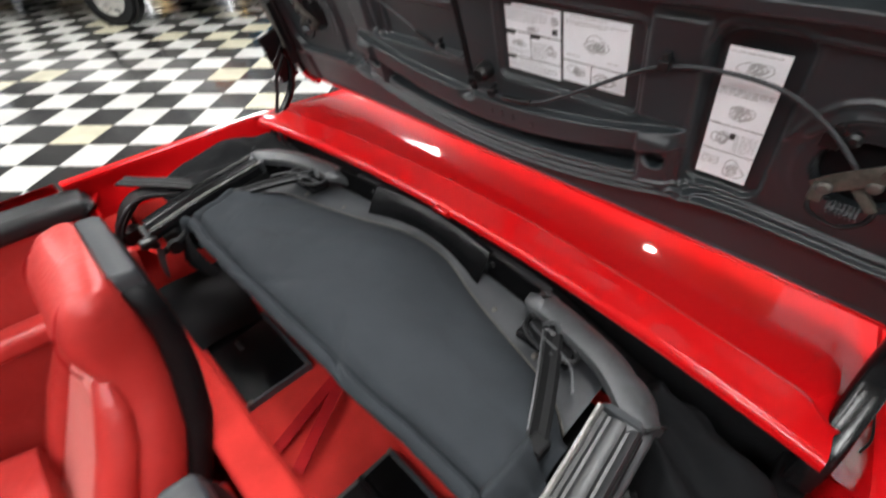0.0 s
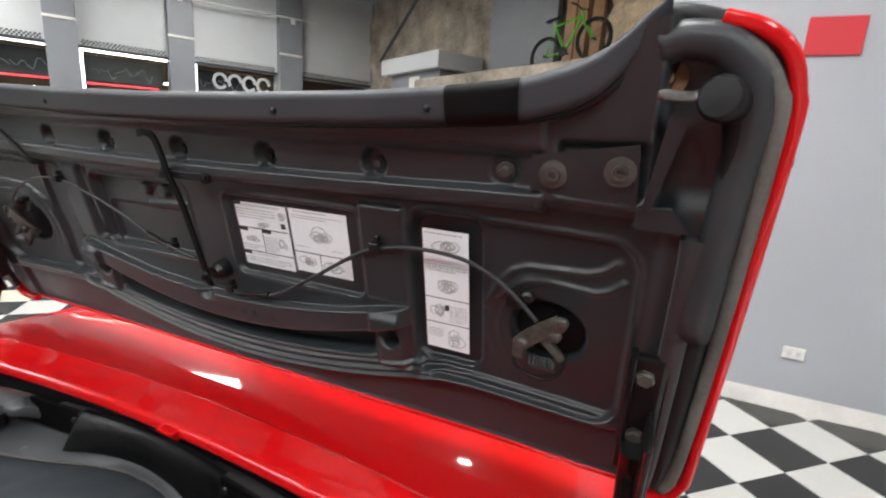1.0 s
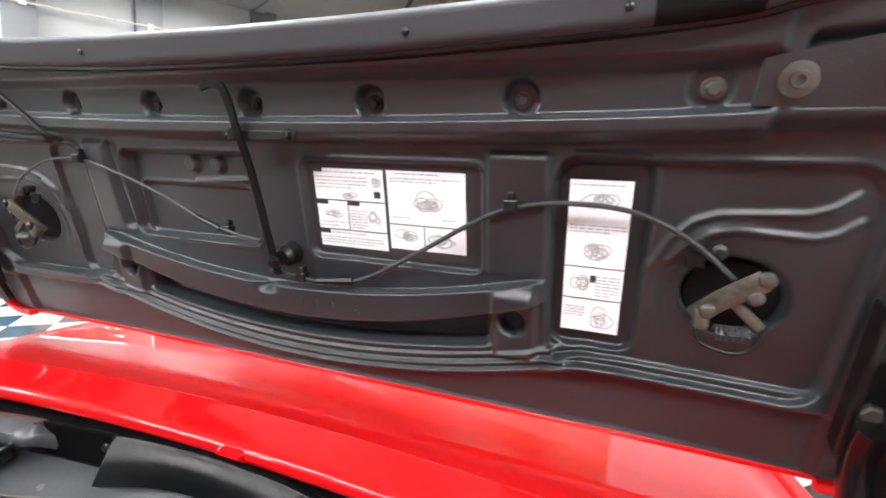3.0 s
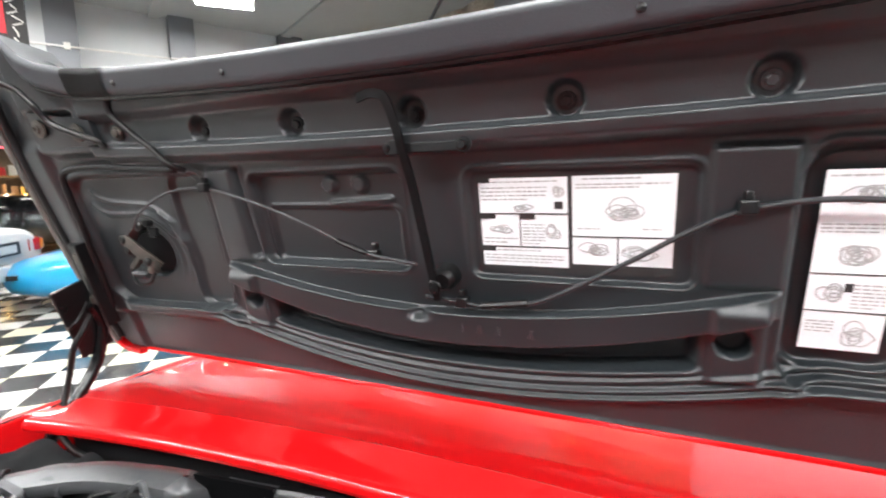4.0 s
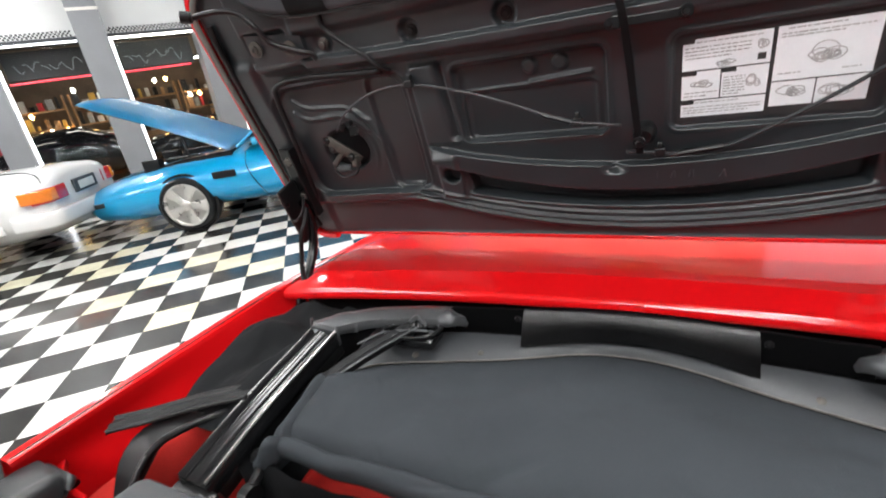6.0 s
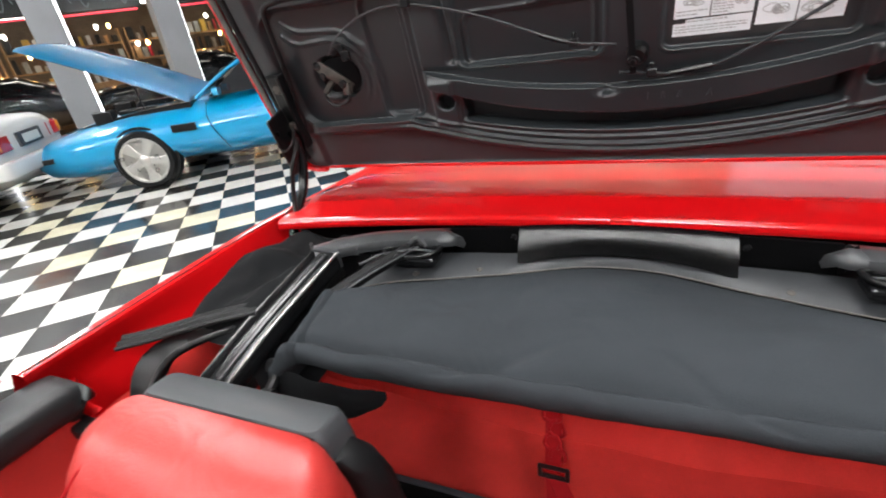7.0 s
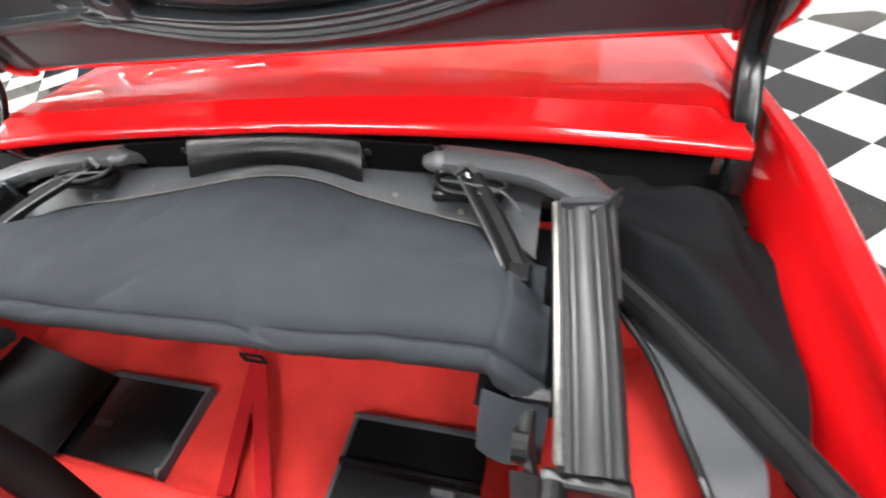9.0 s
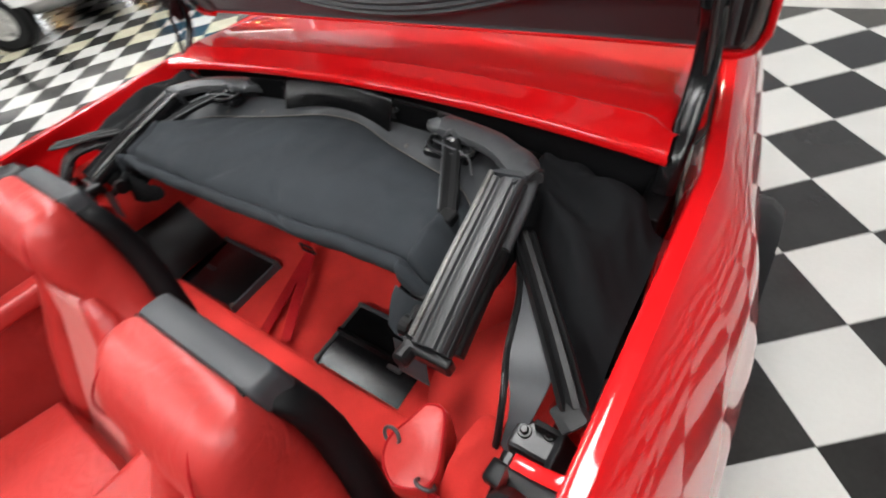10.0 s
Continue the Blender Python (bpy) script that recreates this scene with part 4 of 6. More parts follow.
RAIL = [(-0.029, -0.018), (0.029, -0.018), (0.031, -0.004), (0.029, 0.006), (0.024, 0.011), (0.018, 0.010), (0.015, 0.006), (0.011, 0.006), (0.007, 0.011), (-0.001, 0.013), (-0.009, 0.011), (-0.012, 0.006), (-0.016, 0.006), (-0.019, 0.011), (-0.025, 0.015), (-0.029, 0.010)]
for sgn in (-1, 1):
    P = [(sgn * 0.501, -0.122, 0.933), (sgn * 0.508, -0.2, 0.917), (sgn * 0.516, -0.30, 0.896), (sgn * 0.523, -0.402, 0.868)]
    rl = part("side_rail", sweep(P, [(a * sgn, b) for a, b in RAIL][::sgn], n=4), RAILM if sgn > 0 else PLASTIC, top, "black folded side rail with grooves", True, 40)
    part("rail_edge", tube([(x - sgn * 0.029, y, z + 0.013) for x, y, z in P], 0.005 if sgn > 0 else 0.0028, 8, 4), EDGEM, rl, "bright metal edge of the rail")
    part("lower_rail", sweep([(x + sgn * 0.006, y + 0.02, z - 0.034) for x, y, z in P], ring_pts(0.027, 0.015, 0.008, 3), n=4), RUBBER, rl, "second rail folded below", True, 50)
    part("rubber_seal", tube([(x + sgn * 0.026, y, z + 0.000) for x, y, z in P], 0.0075, 8, 4), RUBBER, rl)
    part("end_bracket", join(box(min(sgn * 0.478, sgn * 0.56), max(sgn * 0.478, sgn * 0.56), -0.416, -0.398, 0.838, 0.866, 0.005), lathe([(0.014, 0), (0.014, 0.02), (0.009, 0.024)], (sgn * 0.49, -0.412, 0.855), (0, -1, 0.1), 14)), BLACK, rl)
    part("hinge_pin", join(lathe([(0.011, -0.02), (0.011, 0.02)], (sgn * 0.462, -0.33, 0.862), (1, 0, 0), 12), tube([(sgn * 0.462, -0.33, 0.862), (sgn * 0.46, -0.37, 0.845), (sgn * 0.47, -0.40, 0.83)], 0.008), lathe([(0.017, -0.008), (0.017, 0.008)], (sgn * 0.456, -0.375, 0.84), (1, 0, 0), 14)), BLACK, rl, "black pivot with bolts")
    part("rail_tab", loft([[(sgn * (0.478 + x), -0.402 + k + 0.0 * y, z + y) for x, y in ring_pts(0.03, 0.004, 0.003, 3)] for k, z in ((0, 0.84), (-0.010, 0.80), (-0.016, 0.772))]), TRIM, rl, "grey plastic tab below the rail")
    part("corner_casting", sweep([(sgn * 0.462, -0.060, 0.934), (sgn * 0.490, -0.070, 0.936), (sgn * 0.512, -0.088, 0.934), (sgn * 0.524, -0.112, 0.926), (sgn * 0.529, -0.145, 0.910), (sgn * 0.534, -0.22, 0.892)], [(-0.024, -0.012), (0.022, -0.012), (0.026, -0.004), (0.022, 0.006), (0.0, 0.012), (-0.02, 0.008), (-0.026, 0.0)], n=5, scale=lambda t: 1 - 0.35 * float(sm(0.3, 0.8, t))), ZINC, rl, "grey corner of the front bar", True, 50)
    part("rail_end", loft([[(sgn * (0.501 + x), -0.120 + k, 0.931 + y + 0.002 * math.sin(60 * x)) for x, y in ring_pts(w, 0.016, 0.006, 3)] for k, w in ((0, 0.029), (0.006, 0.030), (0.011, 0.024))]), LINERG, rl, "worn grey end of the rail", True, 40)
    part("cable_tie", tube([(sgn * 0.530, -0.116, 0.938), (sgn * 0.540, -0.104, 0.950), (sgn * 0.548, -0.094, 0.946)], 0.003, 6), RUBBER, rl)
    # front latch with its handle
    lt = part("top_latch", join(box(min(sgn * 0.30, sgn * 0.40), max(sgn * 0.30, sgn * 0.40), -0.088, -0.040, 0.908, 0.925, 0.006), lathe([(0.016, 0), (0.015, 0.01), (0.006, 0.014)], (sgn * 0.346, -0.05, 0.925), (0, 0, 1), 14)), PLASTIC, top, "black header latch with its handle swung out")
    part("handle", sweep([(sgn * 0.352, -0.058, 0.932), (sgn * 0.385, -0.115, 0.927), (sgn * 0.412, -0.165, 0.921), (sgn * 0.432, -0.205, 0.914)], [(-0.016, -0.005), (0.016, -0.005), (0.016, 0.004), (0.010, 0.006), (0.0, 0.002), (-0.010, 0.006), (-0.016, 0.004)], n=3), SHELL, lt, "black latch handle", True, 40)
    part("handle_tip", box(sgn * 0.437 - 0.014, sgn * 0.437 + 0.014, -0.224, -0.196, 0.902, 0.920, 0.004), SHELL, lt, "black block at the handle's end")
    part("latch_rim", tube([(sgn * x, y, 0.929) for x, y in ((0.300, -0.046), (0.318, -0.040), (0.365, -0.044), (0.398, -0.062), (0.402, -0.078), (0.372, -0.090), (0.330, -0.086), (0.306, -0.070), (0.300, -0.046))], 0.004, 6, 3), BLACK, lt, "raised black rim of the latch housing", True)
    part("handle_edge", tube([(sgn * (a - 0.015), b, c + 0.005) for a, b, c in ((0.352, -0.064, 0.932), (0.385, -0.120, 0.927), (0.412, -0.168, 0.921), (0.432, -0.205, 0.914))], 0.0016, 6, 3), ZINC, lt, "worn edge of the handle")
    part("spring_wire", tube([(sgn * 0.31, -0.06, 0.928), (sgn * 0.345, -0.075, 0.936), (sgn * 0.40, -0.085, 0.930), (sgn * 0.43, -0.12, 0.925)], 0.002, 6), ZINC, lt)
    part("hook", tube([(sgn * 0.33, -0.05, 0.93), (sgn * 0.345, -0.045, 0.945), (sgn * 0.36, -0.05, 0.935)], 0.005, 6), ZINC, lt)
    # diagonal weather strip and curved link
    up_ = 0.0 if sgn > 0 else 0.045
    WS = [(sgn * 0.545, -0.165 - 2.2 * up_, 0.872 + up_), (sgn * 0.61, -0.245 - 1.4 * up_, 0.872 + up_), (sgn * 0.675, -0.325 - 0.6 * up_, 0.866 + up_), (sgn * 0.722, -0.385, 0.856 + up_ * 1.2)]
    part("weather_strip", sweep(WS, [(-0.018, -0.012), (0.018, -0.012), (0.018, 0.0), (0.014, 0.008), (0.008, -0.001), (0.002, 0.008), (-0.006, 0.008), (-0.009, -0.001), (-0.014, 0.006), (-0.018, 0.0)] if sgn > 0 else [(-0.020, -0.004), (0.020, -0.004), (0.020, 0.0), (0.014, 0.003), (0.010, -0.001), (0.002, -0.001), (-0.004, 0.003), (-0.010, -0.001), (-0.018, 0.002), (-0.020, 0.0)], n=4), RUBBER, top, "dark grey rubber weather strip", True, 40)
    if sgn > 0:
        part("strip_end", loft([[(sgn * (0.716 + k + x * 0.8 + y * 0.6), -0.390 - 0.7 * k + y * 0.8 - x * 0.6 * sgn * sgn, z + up_ * 1.2 + 0.003 * math.sin(9 * x + 40 * y)) for x, y in ring_pts(w, w * 1.1, w * 0.3, 3)] for k, z, w in (((0, 0.838, 0.015), (0.004, 0.856, 0.018), (0.010, 0.862, 0.011)))]), RUBBER, top, "torn rubber end of the strip", True, 40)
    LK = [(0.545, -0.16, 0.842), (0.60, -0.25, 0.846), (0.640, -0.335, 0.842), (0.656, -0.39, 0.82), (0.652, -0.45, 0.76), (0.64, -0.53, 0.66)] if sgn > 0 else [(0.55, -0.25, 0.88), (0.60, -0.315, 0.895), (0.645, -0.375, 0.892), (0.645, -0.43, 0.85), (0.628, -0.475, 0.78), (0.615, -0.53, 0.68)]
    lk = part("link_arm", sweep([(sgn * x, y, z) for x, y, z in LK], [(-0.028, -0.005), (0.028, -0.005), (0.028, 0.005), (-0.028, 0.005)], n=5, scale=lambda t: 0.38 + 0.72 * math.exp(-((t - 0.42) / 0.2) ** 2)), TRIM if sgn > 0 else RUBBER, top, "curved link arm of the folded frame", True, 40)
    part("link_edge", tube([(sgn * (x - d), y - 0.4 * d, z + 0.005) for (x, y, z), d in zip(LK, (0.012, 0.018, 0.030, 0.026, 0.014, 0.012))], 0.005, 8, 4), BLACK, lk, "black beaded edge of the arm")
    part("pivot_bracket", join(box(min(sgn * 0.655, sgn * 0.715), max(sgn * 0.655, sgn * 0.715), -0.445, -0.400, 0.765, 0.805, 0.006), bolt((sgn * 0.67, -0.42, 0.806), (0, 0, 1), 0.006), bolt((sgn * 0.70, -0.41, 0.806), (0, 0, 1), 0.005), lathe([(0.012, 0), (0.012, 0.02)], (sgn * 0.665, -0.45, 0.785), (0, -1, 0), 12)), BLACK, top, "black pivot bracket with bolts")

# front of the car, wheels
part("front_body", loft([[(x, y, z) for x, z in ((hw, zl), (hw * 1.0, zm), (hw * 0.93, zt - 0.05), (hw * 0.7, zt), (0, zt + 0.02), (-hw * 0.7, zt), (-hw * 0.93, zt - 0.05), (-hw, zm), (-hw, zl))] for y, hw, zl, zm, zt in ((-1.76, 0.91, 0.2, 0.6, 0.93), (-2.2, 0.91, 0.2, 0.55, 0.86), (-2.8, 0.89, 0.22, 0.5, 0.74), (-3.1, 0.82, 0.26, 0.48, 0.62), (-3.22, 0.6, 0.32, 0.45, 0.52))]), RED, car, "red front wings and bonnet", True, 40)
part("dashboard", sweep([(-0.68, -1.72, 0.80), (0, -1.70, 0.82), (0.68, -1.72, 0.80)], ring_pts(0.11, 0.12, 0.05), n=4), LEATHER, car, "red dashboard", True)

# ---- the raised storage lid ----
LSL = 0.2345
LNRM = Vector((0, -1, -LSL)).normalized()


def lid_y(x, z):
    """The lid's base face at this width and height."""
    ax = abs(x)
    return 0.177 - LSL * (z - 1.1455) - (0.0065 + 0.115 * (z - 1.007)) * float(sm(0.45, 0.77, ax))


def lid_at(x, z, w=0.0):
    """A point w in front of the lid's base face."""
    return Vector((x, lid_y(x, z) - w, z))


def lid_top(ax):
    return np.interp(ax, [0, 0.2, 0.37, 0.46, 0.55, 0.60, 0.63, 0.655, 0.675, 0.70, 0.725, 0.745, 0.758, 0.766], [1.478, 1.480, 1.485, 1.492, 1.500, 1.512, 1.526, 1.546, 1.551, 1.547, 1.540, 1.528, 1.511, 1.485])


def lid_low(ax):
    return 0.998 + 0.03 * sm(0.73, 0.766, ax) ** 2


def rbox(X, Z, x0, x1, z0, z1, r):
    """Signed distance to a rounded rectangle."""
    qx, qz = np.abs(X - (x0 + x1) / 2) - (x1 - x0) / 2 + r, np.abs(Z - (z0 + z1) / 2) - (z1 - z0) / 2 + r
    return np.hypot(np.maximum(qx, 0), np.maximum(qz, 0)) + np.minimum(np.maximum(qx, qz), 0) - r


def poly_d(X, Z, pts):
    """Distance to a broken line."""
    d = np.full(X.shape, 9.0)
    for (a, b), (c, e) in zip(pts, pts[1:]):
        t = np.clip(((X - a) * (c - a) + (Z - b) * (e - b)) / ((c - a) ** 2 + (e - b) ** 2), 0, 1)
        d = np.minimum(d, np.hypot(X - a - t * (c - a), Z - b - t * (e - b)))
    return d


def relief(X, Z):
    """How far the pressed inner panel stands forward."""
    ax = np.abs(X)
    w = np.zeros_like(X)
    zr = 1.362 + 0.03 * ax ** 2
    cen = 1 - sm(0.565, 0.575, ax)
    w += (0.030 * sm(zr, zr + 0.011, Z) - 0.014 * sm(zr + 0.022, zr + 0.032, Z) + 0.016 * sm(1.432, 1.446, Z)) * cen + 0.026 * (1 - cen) * sm(1.378, 1.392, Z) * sm(0.682, 0.668, ax)
    w += 0.010 * sm(0.685, 0.70, ax) * sm(1.42, 1.39, Z)
    # recessed fields
    for x0, x1, z0, z1, r, dep in ((-0.302, -0.044, 1.208, 1.346, 0.016, 0.018), (-0.288, -0.062, 1.212, 1.296, 0.012, 0.005), (0.046, 0.302, 1.205, 1.342, 0.014, 0.008), (0.388, 0.489, 1.124, 1.356, 0.022, 0.008), (-0.69, -0.408, 1.112, 1.352, 0.04, 0.014), (0.384, 0.676, 1.100, 1.352, 0.035, 0.010), (-0.488, -0.395, 1.118, 1.352, 0.02, 0.006)):
        sd = rbox(X, Z, x0, x1, z0, z1, r)
        w -= dep * sm(0.002, -0.004, sd)
        w += 0.0025 * np.exp(-((sd - 0.003) / 0.003) ** 2)
    w += 0.008 * sm(0.306, 0.313, ax) * sm(0.384, 0.376, ax) * sm(1.205, 1.215, Z) * sm(1.362, 1.35, Z)
    w -= 0.016 * np.exp(-((X + 0.319 + 0.045 * (Z - 1.29)) / 0.007) ** 2) * sm(1.21, 1.225, Z) * sm(1.362, 1.352, Z)
    # shelf over the curved pocket
    t, b = 1.155 + 0.37 * ax ** 2, 1.106 + 0.5 * ax ** 2
    m = sm(b - 0.002, b + 0.0025, Z) * sm(t + 0.002, t - 0.003, Z) * sm(0.386, 0.366, ax)
    notch = np.exp(-((X + 0.036) / 0.014) ** 2) * sm(1.135, 1.15, Z)
    w += 0.020 * m * (1 - 0.8 * notch)
    b2 = 1.074 + 0.33 * ax ** 2
    w -= 0.034 * sm(b2, b2 + 0.006, Z) * sm(b + 0.001, b - 0.006, Z) * sm(0.313, 0.300, ax)
    w += 0.007 * np.exp(-((Z - b2 + 0.004) / 0.004) ** 2) * sm(0.325, 0.300, ax)
    # ends with round holes
    d = np.hypot(ax - 0.343, Z - 1.145)
    w += 0.010 * sm(0.315, 0.325, ax) * sm(0.378, 0.366, ax) * sm(1.088, 1.10, Z) * sm(1.20, 1.18, Z)
    w -= 0.028 * sm(0.0185, 0.0145, d)
    # beads along the lower edge
    az = np.minimum(ax, 0.43)
    z0 = 1.018 + 0.37 * az ** 2
    w -= 0.015 * (1 - sm(z0 - 0.004, z0 + 0.010, Z))
    for k, h in ((0.012, 0.008), (0.024, 0.008), (0.038, 0.006)):
        w += h * np.exp(-((Z - z0 - k) / 0.0036) ** 2) * sm(0.50, 0.40, ax)
    w += 0.008 * sm(0.38, 0.40, ax) * sm(z0, z0 + 0.008, Z) * sm(z0 + 0.030, z0 + 0.024, Z) * sm(0.685, 0.66, ax)
    # bolt wells
    for xc in (0.0, 0.177, 0.351, 0.525):
        for g in ((-1, 1) if xc else (1,)):
            d = np.hypot(X - g * xc + 0.008 - 0.006 * (xc > 0.3), Z - (1.409 + 0.03 * xc * xc))
            w -= (0.015 if xc < 0.5 else 0.004) * sm(0.0195, 0.016, d)
    # latch openings, the ring round them and the wavy beads
    d = np.hypot((ax - 0.58) / 0.050, (Z - 1.213) / 0.044)
    w -= 0.030 * sm(1.05, 0.9, d)
    d = np.hypot(ax - 0.585, Z - 1.205)
    w += (0.003 * np.exp(-((d - 0.088) / 0.006) ** 2) * sm(0.60, 0.57, ax) + 0.002 * np.exp(-((d - 0.072) / 0.004) ** 2) * sm(0.585, 0.55, ax)) * sm(1.14, 1.22, Z)
    for pl in ([(0.494, 1.235), (0.512, 1.271), (0.532, 1.292), (0.552, 1.301), (0.575, 1.303), (0.624, 1.307), (0.642, 1.314), (0.654, 1.326)], [(0.514, 1.247), (0.53, 1.266), (0.552, 1.281), (0.574, 1.286), (0.634, 1.284), (0.65, 1.290), (0.663, 1.303)]):
        w += 0.005 * np.exp(-(poly_d(ax, Z, pl) / 0.0040) ** 2)
    w += 0.005 * np.exp(-(poly_d(X, Z, [(-0.525, 1.285), (-0.503, 1.268), (-0.487, 1.235), (-0.482, 1.20), (-0.487, 1.148), (-0.484, 1.125), (-0.470, 1.113), (-0.393, 1.118)]) / 0.005) ** 2)
    # small pressings in the left field
    for xc in (-0.165, -0.115):
        w += 0.010 * sm(0.013, 0.010, np.hypot(X - xc, Z - 1.328))
    w += 0.006 * np.exp(-(poly_d(X, Z, [(-0.165, 1.302), (-0.07, 1.307)]) / 0.004) ** 2)
    w -= 0.012 * sm(0.004, -0.004, rbox(ax, Z, 0.585, 0.668, 1.40, 1.452, 0.006))
    return w


NX, NZ = 560, 256
LX = np.linspace(-0.766, 0.766, NX + 1)
S_ = np.linspace(0, 1, NZ + 1)
ZB, ZT = lid_low(np.abs(LX)), lid_top(np.abs(LX))
GX = np.repeat(LX[:, None], NZ + 1, 1)
GZ = ZB[:, None] + (ZT - ZB)[:, None] * S_[None]
GW = relief(GX, GZ)
edge = np.minimum(sm(0.766, 0.745, np.abs(GX)), np.minimum(sm(0, 0.012, GZ - ZB[:, None]), 1))
GW = GW * edge - 0.010 * (1 - edge)
GY = 0.177 - LSL * (GZ - 1.1455) - (0.0065 + 0.115 * (GZ - 1.007)) * sm(0.45, 0.77, np.abs(GX)) - GW
verts = np.stack([GX, GY, GZ], -1).reshape(-1, 3)
idx = np.arange((NX + 1) * (NZ + 1)).reshape(NX + 1, NZ + 1)
faces = np.stack([idx[:-1, :-1], idx[1:, :-1], idx[1:, 1:], idx[:-1, 1:]], -1).reshape(-1, 4)
me = bpy.data.meshes.new("storage_lid")
me.from_pydata(verts.tolist(), [], faces.tolist())
me.materials.append(LID)
for p in me.polygons:
    p.use_smooth = True
lid = new("storage_lid", me)
lid.parent = car
tagged(lid, "raised storage lid, black pressed inner panel and red outer skin")


def skin_f(u, v):
    x = (u - 0.5) * 1.544
    ax = abs(x)
    k = min(ax, 0.766)
    z0, z1 = float(lid_low(k)) + 0.002, float(lid_top(k)) + 0.004
    z = z0 + (z1 - z0) * v
    fall = min(1, 6 * v) * min(1, 18 * (1 - v)) ** 0.5 * min(1, 14 * (0.5 - abs(u - 0.5))) ** 0.5
    return (x, lid_y(x, z) + 0.017 + 0.037 * fall, z)


part("outer_skin", grid(skin_f, 90, 40), RED, lid, "red painted outer skin", True)


# edge of the lid: red rolled rim, grey seal and rubber lip
for g in (-1, 1):
    q = [(0.70, 0.996), (0.735, 0.998), (0.758, 1.012), (0.768, 1.04), (0.770, 1.06), (0.770, 1.25), (0.768, 1.46), (0.763, 1.498), (0.752, 1.524), (0.732, 1.540), (0.705, 1.549)]
    path = [lid_at(g * x, z, 0.0) for x, z in q]
    part("rim", sweep(path, ring_pts(0.006, 0.009, 0.004, 3), up=(0, -1, 0), n=4), RED, lid, "red rolled edge of the lid", True, 60)
    q2 = [(0.742, 1.02), (0.754, 1.06), (0.758, 1.25), (0.756, 1.46), (0.748, 1.499), (0.728, 1.524), (0.695, 1.540)]
    part("edge_seal", sweep([lid_at(g * x, z, 0.012) for x, z in q2], circle(0.0068, 10, 0.0045), up=(0, -1, 0), n=4), SEAL, lid, "dusty grey rubber seal along the lid's edge", True)
    q4 = [(0.730, 1.03), (0.735, 1.08), (0.738, 1.25), (0.736, 1.43), (0.729, 1.48)]
    part("rubber_lip", sweep([lid_at(g * x, z, 0.010) for x, z in q4], ring_pts(0.012 if g > 0 else 0.006, 0.010 if g > 0 else 0.006, 0.008 if g > 0 else 0.005, 4), up=(0, -1, 0), n=4), RUBBER, lid, "wide black rubber lip", True, 60)
    q3 = [(0.718, 1.03), (0.720, 1.10), (0.720, 1.32), (0.718, 1.372)]
    if g > 0:
        part("inner_flange", sweep([lid_at(g * x, z, 0.014) for x, z in q3], ring_pts(0.012, 0.010, 0.005, 3), up=(0, -1, 0), n=4), LID, lid, "", True, 60)
part("rim", sweep([lid_at(x, float(lid_low(abs(x))) + 0.001, -0.012) for x in np.linspace(-0.70, 0.70, 25).tolist()], ring_pts(0.0035, 0.004, 0.002, 3), up=(0, -1, 0), n=1), RED, lid, "red rolled lower edge", True, 60)

# grey strip along the top edge
ST = [0, 0.2, 0.37, 0.46, 0.55, 0.60, 0.63, 0.652, 0.668]
SZ1 = [1.488, 1.490, 1.4945, 1.500, 1.508, 1.519, 1.533, 1.555, 1.568]
SZ0 = [1.448, 1.450, 1.4565, 1.461, 1.4665, 1.478, 1.497, 1.528, 1.556]


def strip_f(u, v):
    x = (u - 0.5) * 1.336
    z0, z1 = float(np.interp(abs(x), ST, SZ0)), float(np.interp(abs(x), ST, SZ1))
    z = z0 + (z1 - z0) * v
    y = 0.0415 + 0.012 * (v - 0.5) * -1 + 0.010 * max(0, v - 0.85) / 0.15 + 0.008 * max(0, 0.15 - v) / 0.15 - 0.03 * float(sm(0.5, 0.668, abs(x)))
    return (x, y, z)


b_ = grid(strip_f, 90, 10)
part("top_strip", b_, STRIP, lid, "smooth grey strip along the lid's front edge", True)
part("strip_seam", tube([strip_f(u, 0.0) for u in [k / 40 for k in range(41)]], 0.0035, 6, 2), BLACK, lid, "black seam under the strip")
part("strip_back", grid(lambda u, v: (lambda p: (p[0], p[1] + 0.002 + 0.075 * v, p[2] - 0.012 * v))(strip_f(u, 0.98)), 60, 3), LID, lid, "", True)
part("strip_under", grid(lambda u, v: (lambda p: (p[0], p[1] + 0.002 + 0.05 * v, p[2] - 0.004 + 0.006 * v))(strip_f(u, 0.02)), 60, 3), BLACK, lid, "", True)
for g in (-1, 1):
    def pad(u, v, g=g):
        x = g * (0.468 + 0.079 * u)
        p = strip_f(x / 1.336 + 0.5, v)
        return (p[0], p[1] - 0.003, p[2])
    part("strip_pad", grid(pad, 8, 8), SHELL, lid, "black gap in the grey strip", True)
    for x in (0.239, 0.447):
        p = strip_f(g * x / 1.336 + 0.5, 0.42)
        part("strip_rivet", lathe([(0.004, 0), (0.004, 0.002), (0.001, 0.003)], p, (0, -1, 0), 10), BLACK, lid)

